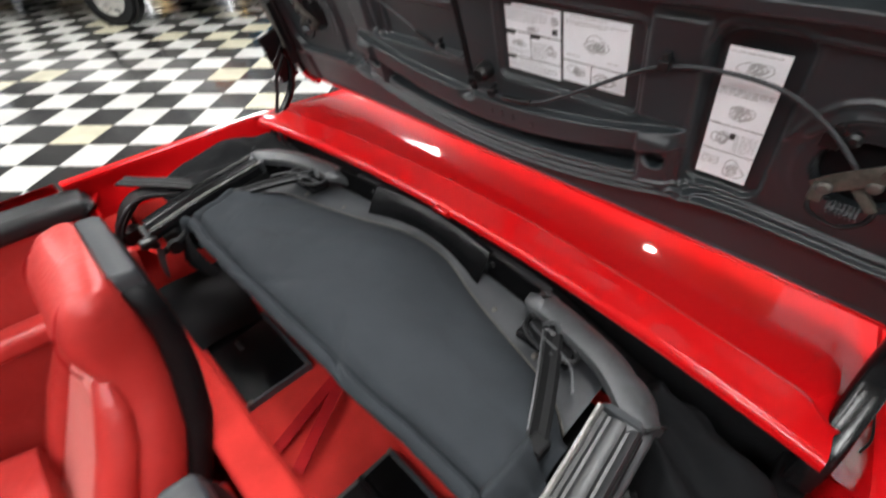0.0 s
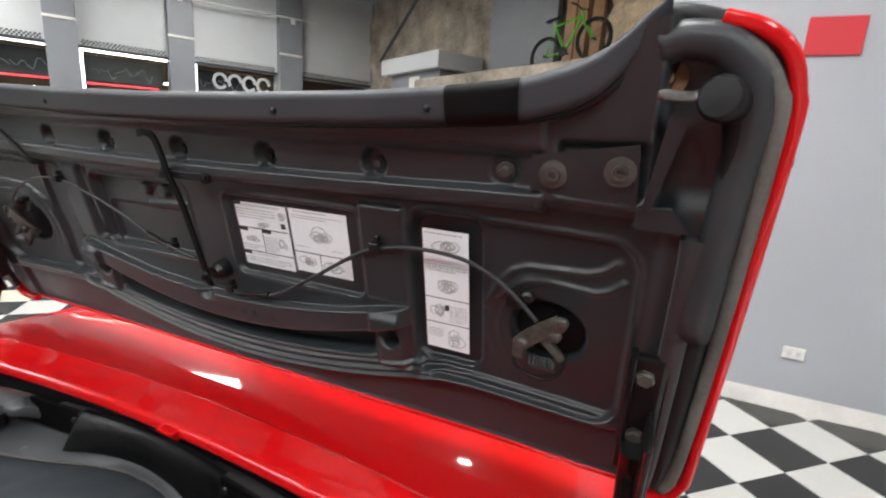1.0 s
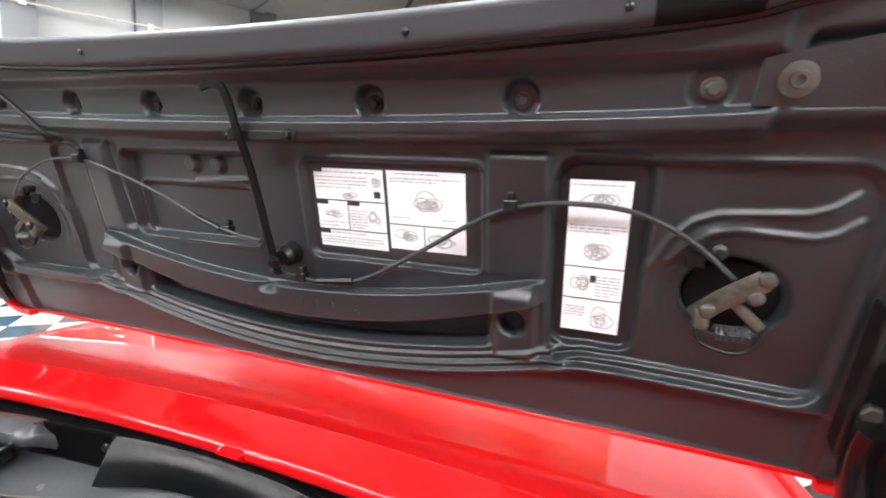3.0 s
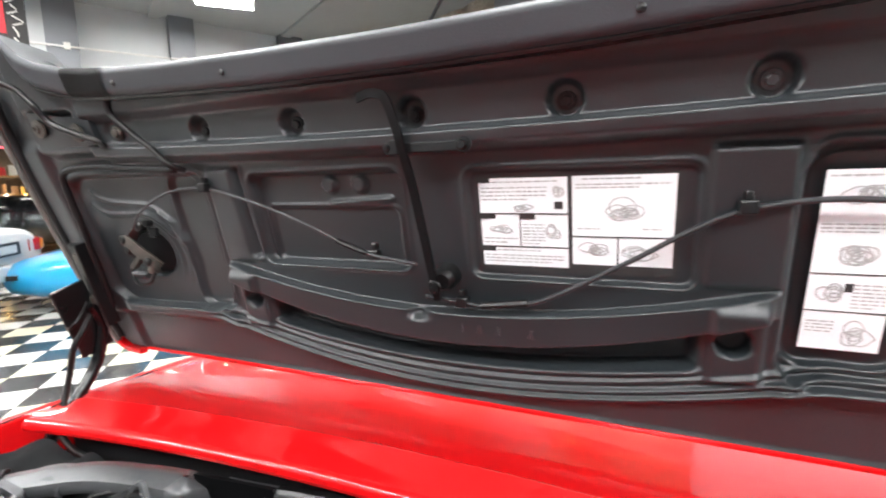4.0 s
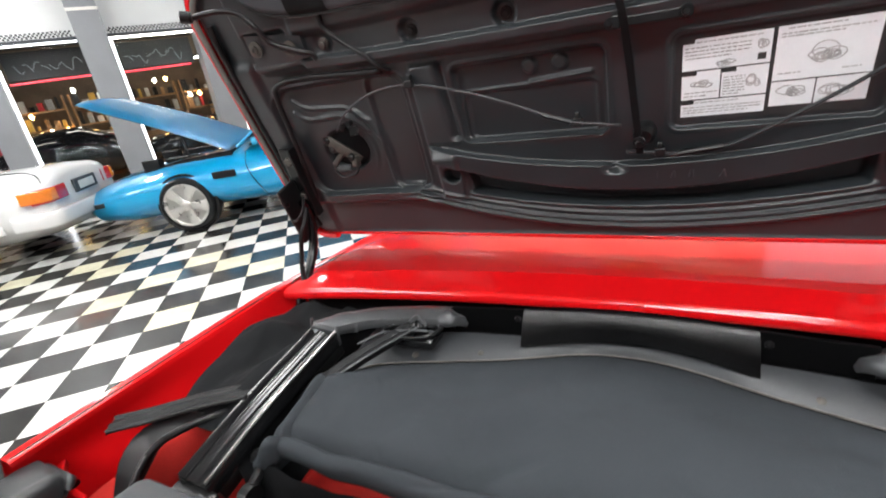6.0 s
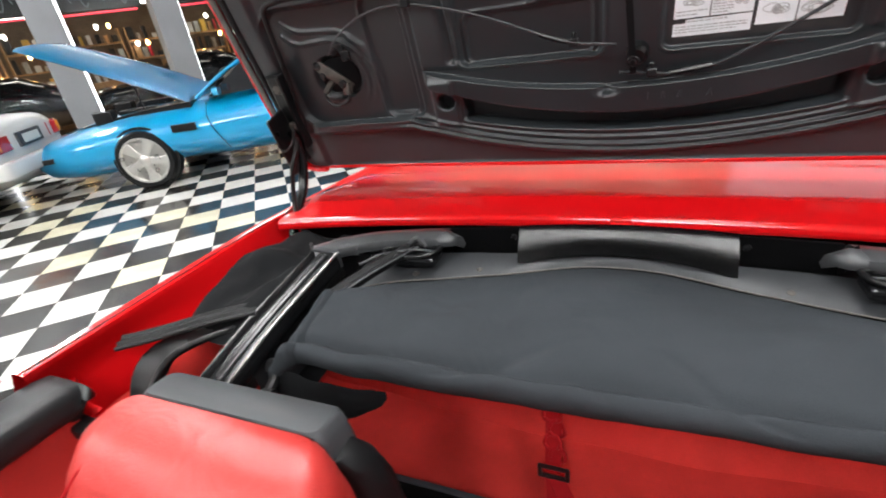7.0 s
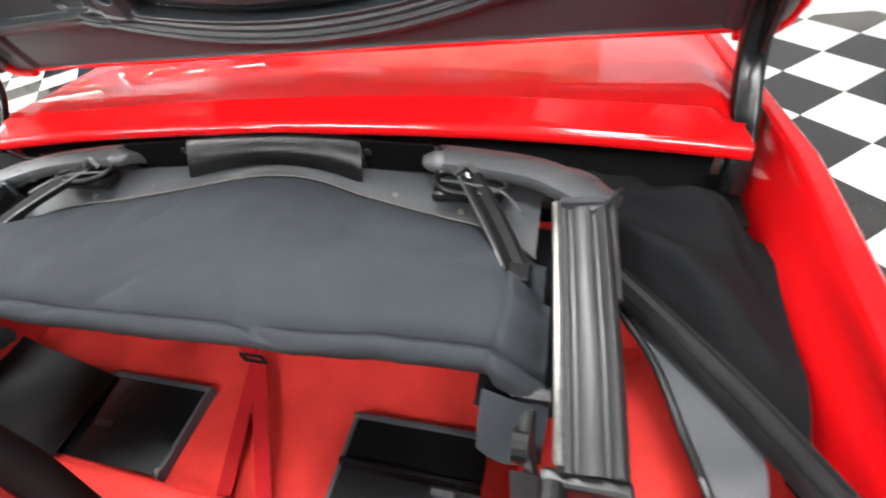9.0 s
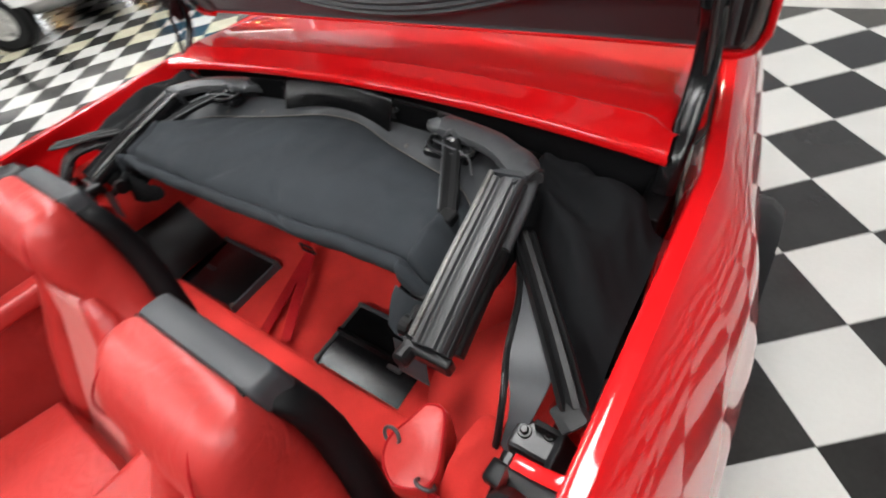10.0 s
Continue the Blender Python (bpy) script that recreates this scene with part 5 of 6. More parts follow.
# bolts
for x in (-0.353, -0.185, -0.008, 0.169, 0.349):
    part("bolt", bolt(lid_at(x, 1.409 + 0.03 * x * x, 0.001), LNRM, 0.0065, 0.005), BLACK if x < 0.3 else ZINC, lid)
for g in (-1, 1):
    part("bolt", bolt(lid_at(g * 0.525, 1.417, 0.014), LNRM, 0.007, 0.006), WASHER, lid)
    corners = [(0.556, 1.400), (0.664, 1.394), (0.660, 1.452), (0.558, 1.437)]
    pl = part("corner_plate", loft([[lid_at(g * x, z, w) for x, z in corners] for w in (0.012, 0.0245, 0.026)]), LID, lid, "black corner plate with two bolts")
    if g > 0:
        part("corner_rib", loft([[lid_at(g * x, z, w) for x, z in ((0.668, 1.392), (0.676, 1.392), (0.694, 1.475), (0.680, 1.478))] for w in (0.006, 0.030)]), LID, lid, "upright black rib beside the corner plate")
    for x, z in ((0.582, 1.419), (0.646, 1.427)):
        part("bolt", lathe([(0.0145, 0), (0.0145, 0.003), (0.0075, 0.004), (0.007, 0.007), (0.004, 0.007), (0.0038, 0.004)], lid_at(g * x, z, 0.027), LNRM, 20), WASHER, pl, "brown-grey socket bolt on a washer")
    if g > 0:
        part("side_step", loft([[lid_at(g * x, z, w) for x, z in ((0.664, 1.374), (0.712, 1.372 + 0.004 * (w > 0.02)), (0.694, 1.397), (0.664, 1.394))] for w in (0.004, 0.026, 0.028)]), LID, lid, "black stepped ledge")
    # rubber stop
    if g > 0:
        st = part("rubber_stop", lathe([(0.013, 0), (0.0165, 0.004), (0.0175, 0.030), (0.0145, 0.035), (0.0, 0.036)], (0.722, 0.030, 1.487), (-0.35, -0.9, 0.05), 28), RUBBER, lid, "round black rubber stop", True, 40)
        part("stop_pin", lathe([(0.006, 0), (0.006, 0.020), (0.0045, 0.022), (0.0045, 0.044), (0.003, 0.048)], (0.714, 0.016, 1.489), (-1, -0.25, 0.03), 12), EDGEM, st, "bright steel pin")
        part("rust_washer", lathe([(0.017, 0), (0.016, 0.004), (0.006, 0.005), (0.005, 0.010), (0.0, 0.011)], (0.673, 0.040, 1.507), (0, -1, 0), 18), RUST, lid, "rusty washer and bolt")
        part("corner_tube", tube([(0.664, 0.024, 1.529), (0.683, 0.022, 1.534), (0.711, 0.022, 1.529), (0.732, 0.024, 1.509), (0.739, 0.034, 1.477), (0.738, 0.048, 1.435), (0.736, 0.068, 1.36), (0.735, 0.092, 1.27)], 0.0155, 16, 5), LINERG, lid, "thick dusty rubber corner", True)
        part("corner_lip", tube([(0.66, 0.034, 1.554), (0.683, 0.034, 1.553), (0.711, 0.034, 1.545), (0.736, 0.034, 1.53), (0.752, 0.034, 1.51), (0.761, 0.042, 1.482), (0.766, 0.054, 1.442)], 0.011, 12, 5), RUBBER, lid, "black rubber lip round the corner", True)
    else:
        st = part("rubber_stop", lathe([(0.008, 0), (0.010, 0.004), (0.010, 0.018), (0.0, 0.02)], (-0.688, -0.035, 1.486), (-0.75, -0.6, 0.2), 14), RUBBER, lid, "small black rubber tip")
        part("stop_pin", tube([lid_at(-0.536, 1.394, 0.034), lid_at(-0.540, 1.404, 0.038), lid_at(-0.565, 1.414, 0.042), lid_at(-0.600, 1.432, 0.046), lid_at(-0.612, 1.458, 0.05), lid_at(-0.630, 1.482, 0.05), Vector((-0.655, -0.008, 1.490)), Vector((-0.690, -0.034, 1.487))], 0.0052, 8), BLACK, st, "bent black rod")
    # hinge plate and arm
    hp = part("hinge_plate", join(box(g * 0.703 - 0.019, g * 0.703 + 0.019, -0.004, 0.004, -0.085, 0.082, 0.006), box(g * 0.685 - 0.004, g * 0.685 + 0.004, -0.012, 0.012, -0.085, 0.082, 0.002)), BLACK, lid, "black steel hinge plate")
    hp.matrix_basis = Matrix.Translation((0, 0.125, 1.155)) @ Matrix.Rotation(0.253, 4, "X")
    for z, y in ((1.207, 0.112), (1.124, 0.132)):
        b = part("hinge_bolt", bolt((g * 0.699, y, z), LNRM, 0.011, 0.009), WASHER, lid, "pale hinge bolt")
    part("hinge_arm", sweep([(g * 0.703, 0.118, 1.115), (g * 0.705, 0.135, 1.07), (g * 0.706, 0.118, 1.00), (g * 0.705, 0.075, 0.945), (g * 0.703, 0.035, 0.905), (g * 0.700, 0.018, 0.86)], ring_pts(0.018 if g > 0 else 0.011, 0.017 if g > 0 else 0.010, 0.012 if g > 0 else 0.009, 4), up=(0, 1, 0), n=5), PLASTIC, car, "curved steel hinge arm", True, 60)
    part("hinge_gusset", moved(box(-0.004, 0.004, -0.03, 0.03, -0.07, 0.07, 0.004), Matrix.Translation((g * 0.712, 0.108, 1.09)) @ Matrix.Rotation(0.3, 4, "X")), BLACK, lid, "black gusset of the hinge")
    # solid black block put in for the shade of the hinge hole
    part("hinge_hole_block", box(min(g * 0.675, g * 0.715), max(g * 0.675, g * 0.715), -0.05, 0.06, 0.78, 0.858, 0.004), SHELL, car, "black block for the dark hinge hole")
    # latch mechanism
    lc = lid_at(g * 0.58, 1.213, 0.0)
    mt = BRASSY if g > 0 else WASHER
    # black disc over the well floor, standing in for the cavity's shade
    part("latch_hole", grid(lambda u, v, g=g: lid_at(g * (0.58 + 0.045 * v * math.cos(6.2832 * u)), 1.213 + 0.039 * v * math.sin(6.2832 * u), -0.019 - 0.006 * v), 28, 4), SHELL, lid, "black disc for the shade inside the latch opening", True)
    la = part("latch", join(sweep([lid_at(g * 0.546, 1.190, 0.006), lid_at(g * 0.558, 1.206, 0.012), lid_at(g * 0.575, 1.222, 0.014), lid_at(g * 0.600, 1.240, 0.010)], [(-0.010, -0.003), (0.010, -0.003), (0.011, 0.002), (0.006, 0.004), (-0.006, 0.004), (-0.011, 0.002)], up=(0, -1, 0), n=4), moved(box(-0.022, 0.022, -0.005, 0.005, -0.006, 0.006, 0.003), Matrix.Translation(lc + Vector((g * 0.010, -0.006, -0.012))) @ Matrix.Rotation(g * 0.75, 4, "Y")), moved(box(-0.008, 0.008, -0.008, 0.008, -0.012, 0.012, 0.004), Matrix.Translation(lc + Vector((g * -0.030, -0.006, -0.022))))), mt, lid, "metal latch mechanism" if g < 0 else "yellowed metal latch mechanism", True, 35)
    for a, c in ((0.021, 0.028), (0.014, 0.008), (-0.026, -0.012)):
        part("pivot_head", lathe([(0.0085, 0), (0.0085, 0.004), (0.006, 0.007), (0.0, 0.008)], lc + Vector((g * a, -0.014 - 0.23 * c, c)), (0, -1, -0.2), 14), WASHER if g > 0 else BLACK, la)
    part("spring", tube([lc + Vector((g * (-0.016 + 0.0012 * k), -0.006 + 0.008 * math.cos(k * 1.57), -0.036 + 0.008 * math.sin(k * 1.57))) for k in range(28)], 0.0017, 5, 2), ZINC, la, "small coil spring")
    part("hook", tube([lc + Vector((g * -0.036, -0.008, -0.024)), lc + Vector((g * -0.030, -0.012, -0.046)), lc + Vector((g * 0.002, -0.012, -0.055)), lc + Vector((g * 0.024, -0.008, -0.042)), lc + Vector((g * 0.028, -0.006, -0.018))], 0.0030, 8), BLACK, la)
    part("bracket", join(moved(box(-0.010, 0.010, -0.003, 0.003, -0.009, 0.009, 0.002), Matrix.Translation(lid_at(g * 0.537, 1.253, 0.004))), lathe([(0.008, 0), (0.008, 0.010), (0.004, 0.012)], lid_at(g * 0.556, 1.264, 0.002), (0, -1, 0), 12), lathe([(0.006, 0), (0.006, 0.012)], lid_at(g * 0.540, 1.270, 0.0), (0, -1, 0), 10)), BLACK, la)

# release cable, lever and clips
part("release_cable", tube([lid_at(x, z, w) for x, z, w in ((-0.016, 1.178, 0.026), (0.03, 1.172, 0.02), (0.069, 1.168, 0.018), (0.137, 1.182, 0.018), (0.227, 1.232, 0.018), (0.292, 1.272, 0.016), (0.340, 1.294, 0.014), (0.404, 1.304, 0.014), (0.476, 1.298, 0.014), (0.531, 1.272, 0.016), (0.572, 1.238, 0.02))], 0.0030, 8), LINERG, lid, "grey release cable sagging between clips", True)
part("release_cable", tube([lid_at(x, z, w) for x, z, w in ((-0.564, 1.258, 0.018), (-0.53, 1.292, 0.018), (-0.46, 1.322, 0.016), (-0.377, 1.326, 0.014), (-0.28, 1.303, 0.016), (-0.199, 1.274, 0.018), (-0.105, 1.236, 0.022), (-0.022, 1.223, 0.028))], 0.0022, 8), ZINC, lid, "thin release cable", True)
part("cable_sleeve", tube([lid_at(-0.145, 1.25, 0.021), lid_at(-0.10, 1.234, 0.022)], 0.0045), BLACK, lid)
part("cable_sleeve", tube([lid_at(0.06, 1.169, 0.019), lid_at(0.12, 1.177, 0.018)], 0.0055), BLACK, lid)
for x, z in ((0.340, 1.297), (-0.377, 1.328), (0.033, 1.172), (-0.09, 1.232)):
    part("cable_clip", moved(join(box(-0.008, 0.008, -0.012, 0.002, -0.007, 0.007, 0.002), box(-0.004, 0.004, -0.008, 0.002, 0.006, 0.016, 0.002)), Matrix.Translation(lid_at(x, z, 0.012))), BLACK, lid, "black cable clip")
lev = part("release_lever", sweep([lid_at(-0.066, 1.427, 0.036), lid_at(-0.046, 1.430, 0.040), lid_at(-0.028, 1.425, 0.040), lid_at(-0.020, 1.40, 0.040), lid_at(-0.014, 1.372, 0.042), lid_at(-0.008, 1.317, 0.036), lid_at(0.001, 1.221, 0.035), lid_at(0.005, 1.176, 0.034)], [(-0.0052, -0.002), (0.0052, -0.002), (0.0052, 0.002), (-0.0052, 0.002)], up=(0, -1, 0), n=4), SHELL, lid, "long thin black release lever", True, 40)
part("lever_bracket", moved(join(box(-0.052, 0.052, -0.002, 0.002, -0.0065, 0.0065, 0.002), box(-0.046, -0.034, -0.010, 0.004, -0.008, 0.010, 0.002), bolt((-0.048, -0.003, 0), (0, -1, 0), 0.005), bolt((0.046, -0.003, 0), (0, -1, 0), 0.006)), Matrix.Translation(lid_at(0.016, 1.368, 0.034))), BLACK, lev, "black guide bracket")
part("lever_pivot", join(lathe([(0.018, 0), (0.016, 0.018), (0.011, 0.026)], lid_at(0.010, 1.206, 0.0), LNRM, 22), bolt(lid_at(0.004, 1.195, 0.036), LNRM, 0.006)), BLACK, lev, "black pivot boss with a bolt")
part("drain_hose", tube([lid_at(-0.503, 1.461, 0.034), lid_at(-0.502, 1.440, 0.034), lid_at(-0.476, 1.414, 0.034), lid_at(-0.442, 1.388, 0.034), lid_at(-0.420, 1.364, 0.030), lid_at(-0.412, 1.356, 0.012)], 0.0046, 8), RUBBER, lid, "black wire loom")
part("wire_loom", tube([lid_at(-0.424, 1.357, 0.02), lid_at(-0.50, 1.361, 0.02), lid_at(-0.57, 1.366, 0.02), lid_at(-0.62, 1.365, 0.02), lid_at(-0.650, 1.357, 0.02), lid_at(-0.660, 1.336, 0.02), lid_at(-0.667, 1.26, 0.02), lid_at(-0.682, 1.127, 0.022), lid_at(-0.688, 1.10, 0.026)], 0.0055, 8), RUBBER, lid, "black wire loom along the panel edge", True)
part("wire_loom", tube([(-0.688, 0.110, 1.10), (-0.682, 0.090, 1.075), (-0.690, 0.075, 1.045), (-0.700, 0.070, 1.00), (-0.698, 0.055, 0.955), (-0.675, 0.032, 0.915), (-0.62, 0.018, 0.900), (-0.57, 0.014, 0.896)], 0.0055, 8), RUBBER, car, "black wires running down the hinge", True)


part("wire_loom", tube([(-0.684, 0.105, 1.125), (-0.674, 0.085, 1.105), (-0.680, 0.072, 1.088), (-0.705, 0.078, 1.080), (-0.728, 0.092, 1.092)], 0.0028, 7), RUBBER, car, "thin black wire looped round the hinge", True)


# printed labels: paper, black lines and bars of small print
def label_sheet(x0, x1, z0, z1, w, rows, label, skew=0.0):
    def flat(a, b, c, d, dep):
        return grid(lambda u, v: lid_at(a + (b - a) * u, c + (d - c) * v, w + dep), 2, 2)
    sh = part("instruction_label", flat(x0, x1, z0, z1, 0), PAPER, lid, label)
    ink, grey = [], []
    r = random.Random(int(x0 * 1000))
    for kind, a, b, c, d in rows:
        A, B, C, D = x0 + (x1 - x0) * a, x0 + (x1 - x0) * b, z1 - (z1 - z0) * d, z1 - (z1 - z0) * c
        if kind == "line":
            ink.append(flat(A, B, C, D, 0.0008))
        elif kind == "text":
            n = max(1, round((D - C) / 0.0042))
            for k in range(n):
                zt = D - (k + 0.2) * (D - C) / n
                x = A
                end = B - (r.random() * 0.35 * (B - A) if k == n - 1 else 0)
                while x < end:
                    l = r.uniform(0.003, 0.010)
                    grey.append(flat(x, min(x + l, end), zt - 0.0016, zt, 0.0008))
                    x += l + 0.0016
        else:
            cx, cz, rx, rz = (A + B) / 2, (C + D) / 2, (B - A) / 2, (D - C) / 2
            for k in range(5):
                q = []
                ox, oz, s = r.uniform(-0.5, 0.5) * rx, r.uniform(-0.4, 0.4) * rz, r.uniform(0.25, 0.6)
                for i in range(9):
                    t = 2 * math.pi * i / 8
                    q.append(lid_at(cx + ox + s * rx * math.cos(t) * (1 + 0.2 * math.sin(3 * t + k)), cz + oz + s * rz * math.sin(t), w + 0.0004))
                grey.append(sweep(q, [(-0.0006, 0), (0.0006, 0), (0.0006, 0.0006), (-0.0006, 0.0006)], up=(0, -1, 0), n=2))
    if ink:
        part("rule_print", join(*ink), INK, sh, "black rules and headings")
    if grey:
        part("print", join(*grey), GREYINK, sh, "small grey print and line drawings")


part("label_backing", grid(lambda u, v: lid_at(0.056 + 0.228 * u, 1.215 + 0.119 * v, -0.0075), 2, 2), INK, lid, "black backing of the instruction label")
label_sheet(0.060, 0.1665, 1.2215, 1.331, -0.0065, [("line", 0, 1, 0.385, 0.40), ("line", 0, 1, 0.765, 0.78), ("line", 0.46, 0.475, 0.39, 0.77), ("line", 0.0, 0.14, 0.0, 0.05), ("line", 0.0, 0.18, 0.40, 0.45), ("line", 0.475, 0.64, 0.40, 0.45), ("line", 0, 0.16, 0.78, 0.83), ("text", 0.16, 0.98, 0.03, 0.06), ("text", 0.03, 0.78, 0.09, 0.26), ("line", 0.86, 0.95, 0.26, 0.34), ("draw", 0.84, 0.97, 0.08, 0.24), ("draw", 0.35, 0.62, 0.27, 0.37), ("draw", 0.1, 0.38, 0.5, 0.62), ("text", 0.03, 0.43, 0.66, 0.75), ("text", 0.5, 0.75, 0.5, 0.75), ("draw", 0.75, 0.97, 0.48, 0.72), ("text", 0.18, 0.9, 0.80, 0.83), ("text", 0.03, 0.95, 0.86, 0.97)], "white printed instruction label with black rules")
label_sheet(0.1715, 0.279, 1.227, 1.3315, -0.0065, [("line", 0, 1, 0.665, 0.68), ("line", 0.46, 0.475, 0.67, 1.0), ("text", 0.1, 0.9, 0.02, 0.06), ("text", 0.04, 0.95, 0.08, 0.15), ("draw", 0.25, 0.75, 0.22, 0.55), ("draw", 0.3, 0.7, 0.3, 0.5), ("text", 0.05, 0.3, 0.56, 0.62), ("text", 0.7, 0.95, 0.56, 0.62), ("draw", 0.05, 0.42, 0.72, 0.95), ("draw", 0.52, 0.95, 0.72, 0.95), ("draw", 0.15, 0.35, 0.75, 0.9)], "white printed instruction label with line drawings")
label_sheet(0.403, 0.470, 1.1455, 1.331, -0.005, [("line", 0, 1, 0.545, 0.552), ("line", 0, 1, 0.762, 0.769), ("text", 0.05, 0.95, 0.02, 0.05), ("draw", 0.2, 0.8, 0.07, 0.22), ("draw", 0.3, 0.7, 0.08, 0.2), ("text", 0.04, 0.96, 0.27, 0.33), ("draw", 0.2, 0.85, 0.35, 0.53), ("draw", 0.3, 0.7, 0.37, 0.5), ("draw", 0.08, 0.45, 0.58, 0.73), ("line", 0.45, 0.55, 0.60, 0.65), ("text", 0.55, 0.95, 0.6, 0.75), ("text", 0.05, 0.4, 0.82, 0.9), ("draw", 0.35, 0.9, 0.79, 0.98)], "tall white printed instruction label")
# stamped marks on the shelf
for x, dx in ((0.03, 0.0), (0.05, 0.002), (0.056, -0.002), (0.075, 0.003), (0.081, 0.0), (0.118, 0.006), (0.126, -0.004)):
    part("stamped_mark", tube([lid_at(x, 1.128, 0.0205), lid_at(x + dx, 1.140, 0.0205)], 0.0012, 5), ZINC, lid)


# ---- cars standing behind ----
def wheel(parent, at, axis, r, rim_r, tyre_w, spokes, rim_mat):
    ax = Vector(axis).normalized()
    w = part("wheel", lathe([(rim_r, -tyre_w / 2), (r * 0.93, -tyre_w / 2), (r, -tyre_w * 0.36), (r, tyre_w * 0.36), (r * 0.93, tyre_w / 2), (rim_r, tyre_w / 2), (rim_r * 0.99, tyre_w * 0.40)], at, ax, 40), RUBBER, parent, "black tyre with an alloy rim", True, 40)
    c = Vector(at)
    s = ax.orthogonal().normalized()
    t = ax.cross(s)
    sp = []
    for k in range(spokes):
        a = 2 * math.pi * k / spokes + 0.3
        d = s * math.cos(a) + t * math.sin(a)
        e = ax.cross(d)
        o = ax * (tyre_w * 0.42)
        sp.append(loft([[c + o + d * q + e * x + ax * y for x, y in ring_pts(hw, 0.014, 0.006, 2)] for q, hw in ((0.02, rim_r * 0.14), (rim_r * 0.45, rim_r * (0.72 / spokes)), (rim_r * 0.93, rim_r * (1.35 / spokes)))]))
    part("rim", join(lathe([(rim_r, 0), (rim_r, 0.02), (rim_r * 0.93, 0.02), (rim_r * 0.90, 0.0)], c + ax * (tyre_w * 0.42), ax, 40), lathe([(rim_r * 0.22, -0.01), (rim_r * 0.22, 0.02), (rim_r * 0.15, 0.03), (0.0, 0.032)], c + ax * (tyre_w * 0.42), ax, 24), *sp), rim_mat, w, "five-spoke silver alloy rim", True, 40)
    part("brake_disc", lathe([(rim_r * 0.99, -0.004), (rim_r * 0.99, 0.004), (rim_r * 0.3, 0.006), (0.0, 0.006)], c + ax * (tyre_w * 0.16), ax, 30), SHELL, w)


def car_ring(hw, z0, z1, e=2.6, n=28, tuck=0.0):
    out = []
    for k in range(n):
        a = 2 * math.pi * (k + 0.5) / n
        c, s = math.cos(a), math.sin(a)
        x = hw * math.copysign(abs(c) ** (2 / e), c)
        z = (z0 + z1) / 2 + (z1 - z0) / 2 * math.copysign(abs(s) ** (2 / e), s)
        if s > 0:
            x *= 1 - tuck * abs(s) ** 2
        out.append((x, z))
    return out


def car_loft(stations, n=28):
    """Stations: length along, half width, low and high edge, tuck of the upper part."""
    return loft([[(x, y, z) for x, z in car_ring(hw, z0, z1, 2.8, n, tk)] for y, hw, z0, z1, tk in stations])


for g in (-1, 1):
    for yy in (0.22, -2.35):
        wheel(car, (g * 0.79, yy, 0.315), (g, 0, 0), 0.315, 0.21, 0.21, 5, ALLOY)

# blue sports car with its bonnet up; local y runs from nose to tail, x across; near side is local -x... turned into place
blue = thing("blue_sports_car", "bright blue sports car parked with its bonnet open", "car", (-4.985, 2.715, 0), -61.0)
part("body", car_loft([(-1.36, 0.36, 0.32, 0.48, 0), (-1.31, 0.56, 0.22, 0.55, 0.05), (-1.15, 0.70, 0.15, 0.62, 0.08), (-0.80, 0.80, 0.12, 0.70, 0.1), (-0.45, 0.85, 0.14, 0.76, 0.1), (-0.1, 0.87, 0.17, 0.80, 0.11), (0.35, 0.875, 0.18, 0.81, 0.12), (0.8, 0.85, 0.16, 0.83, 0.12), (1.5, 0.85, 0.16, 0.88, 0.12), (2.2, 0.86, 0.17, 0.90, 0.12), (2.7, 0.83, 0.24, 0.86, 0.12), (3.0, 0.72, 0.34, 0.78, 0.1)], 40), BLUE, blue, "bright blue body", True, 50).location.x = -0.84
part("engine_bay", loft([[(-0.84 + x, y, z) for x, z in ((-w, 0.5), (w, 0.5), (w, h), (-w, h))] for y, w, h in ((-0.90, 0.42, 0.665), (-0.45, 0.55, 0.735), (0.0, 0.58, 0.79), (0.56, 0.60, 0.815))]), BLACK, blue, "dark open engine bay")
for k in range(7):
    part("engine_part", box(-1.4 + 0.17 * k, -1.28 + 0.17 * k, -0.5 + 0.1 * (k % 3), -0.3 + 0.2 * (k % 3), 0.70, 0.78 + 0.03 * (k % 4), 0.01), BLACK, blue)
part("engine_hose", tube([(-1.2, 0.3, 0.86), (-0.9, 0.1, 0.95), (-0.5, 0.3, 0.86)], 0.02), BLACK, blue)
b_ = grid(lambda u, v: (-0.84 + (u - 0.5) * (1.40 - 0.25 * v * v), 0.58 - 1.55 * v, 0.86 + 0.82 * v - 0.035 * (2 * u - 1) ** 2 - 0.02 * abs(2 * u - 1) ** 8 - 0.10 * v * v + 0.02), 28, 20)
bmesh.ops.solidify(b_, geom=b_.faces[:], thickness=0.022)
hood = part("bonnet", b_, BLUE, blue, "raised blue bonnet", True, 50)
part("bonnet_liner", grid(lambda u, v: (-0.84 + (u - 0.5) * 1.08, 0.52 - 1.40 * v, 0.822 + 0.785 * v - 0.03 * (2 * u - 1) ** 2 - 0.094 * v * v), 14, 12), GREYP, hood, "grey underside of the bonnet", True)
part("bonnet_stay", tube([(-0.30, 0.05, 0.78), (-0.34, 0.02, 0.95), (-0.36, 0.0, 1.13)], 0.010), BLACK, blue, "thin black bonnet stay")
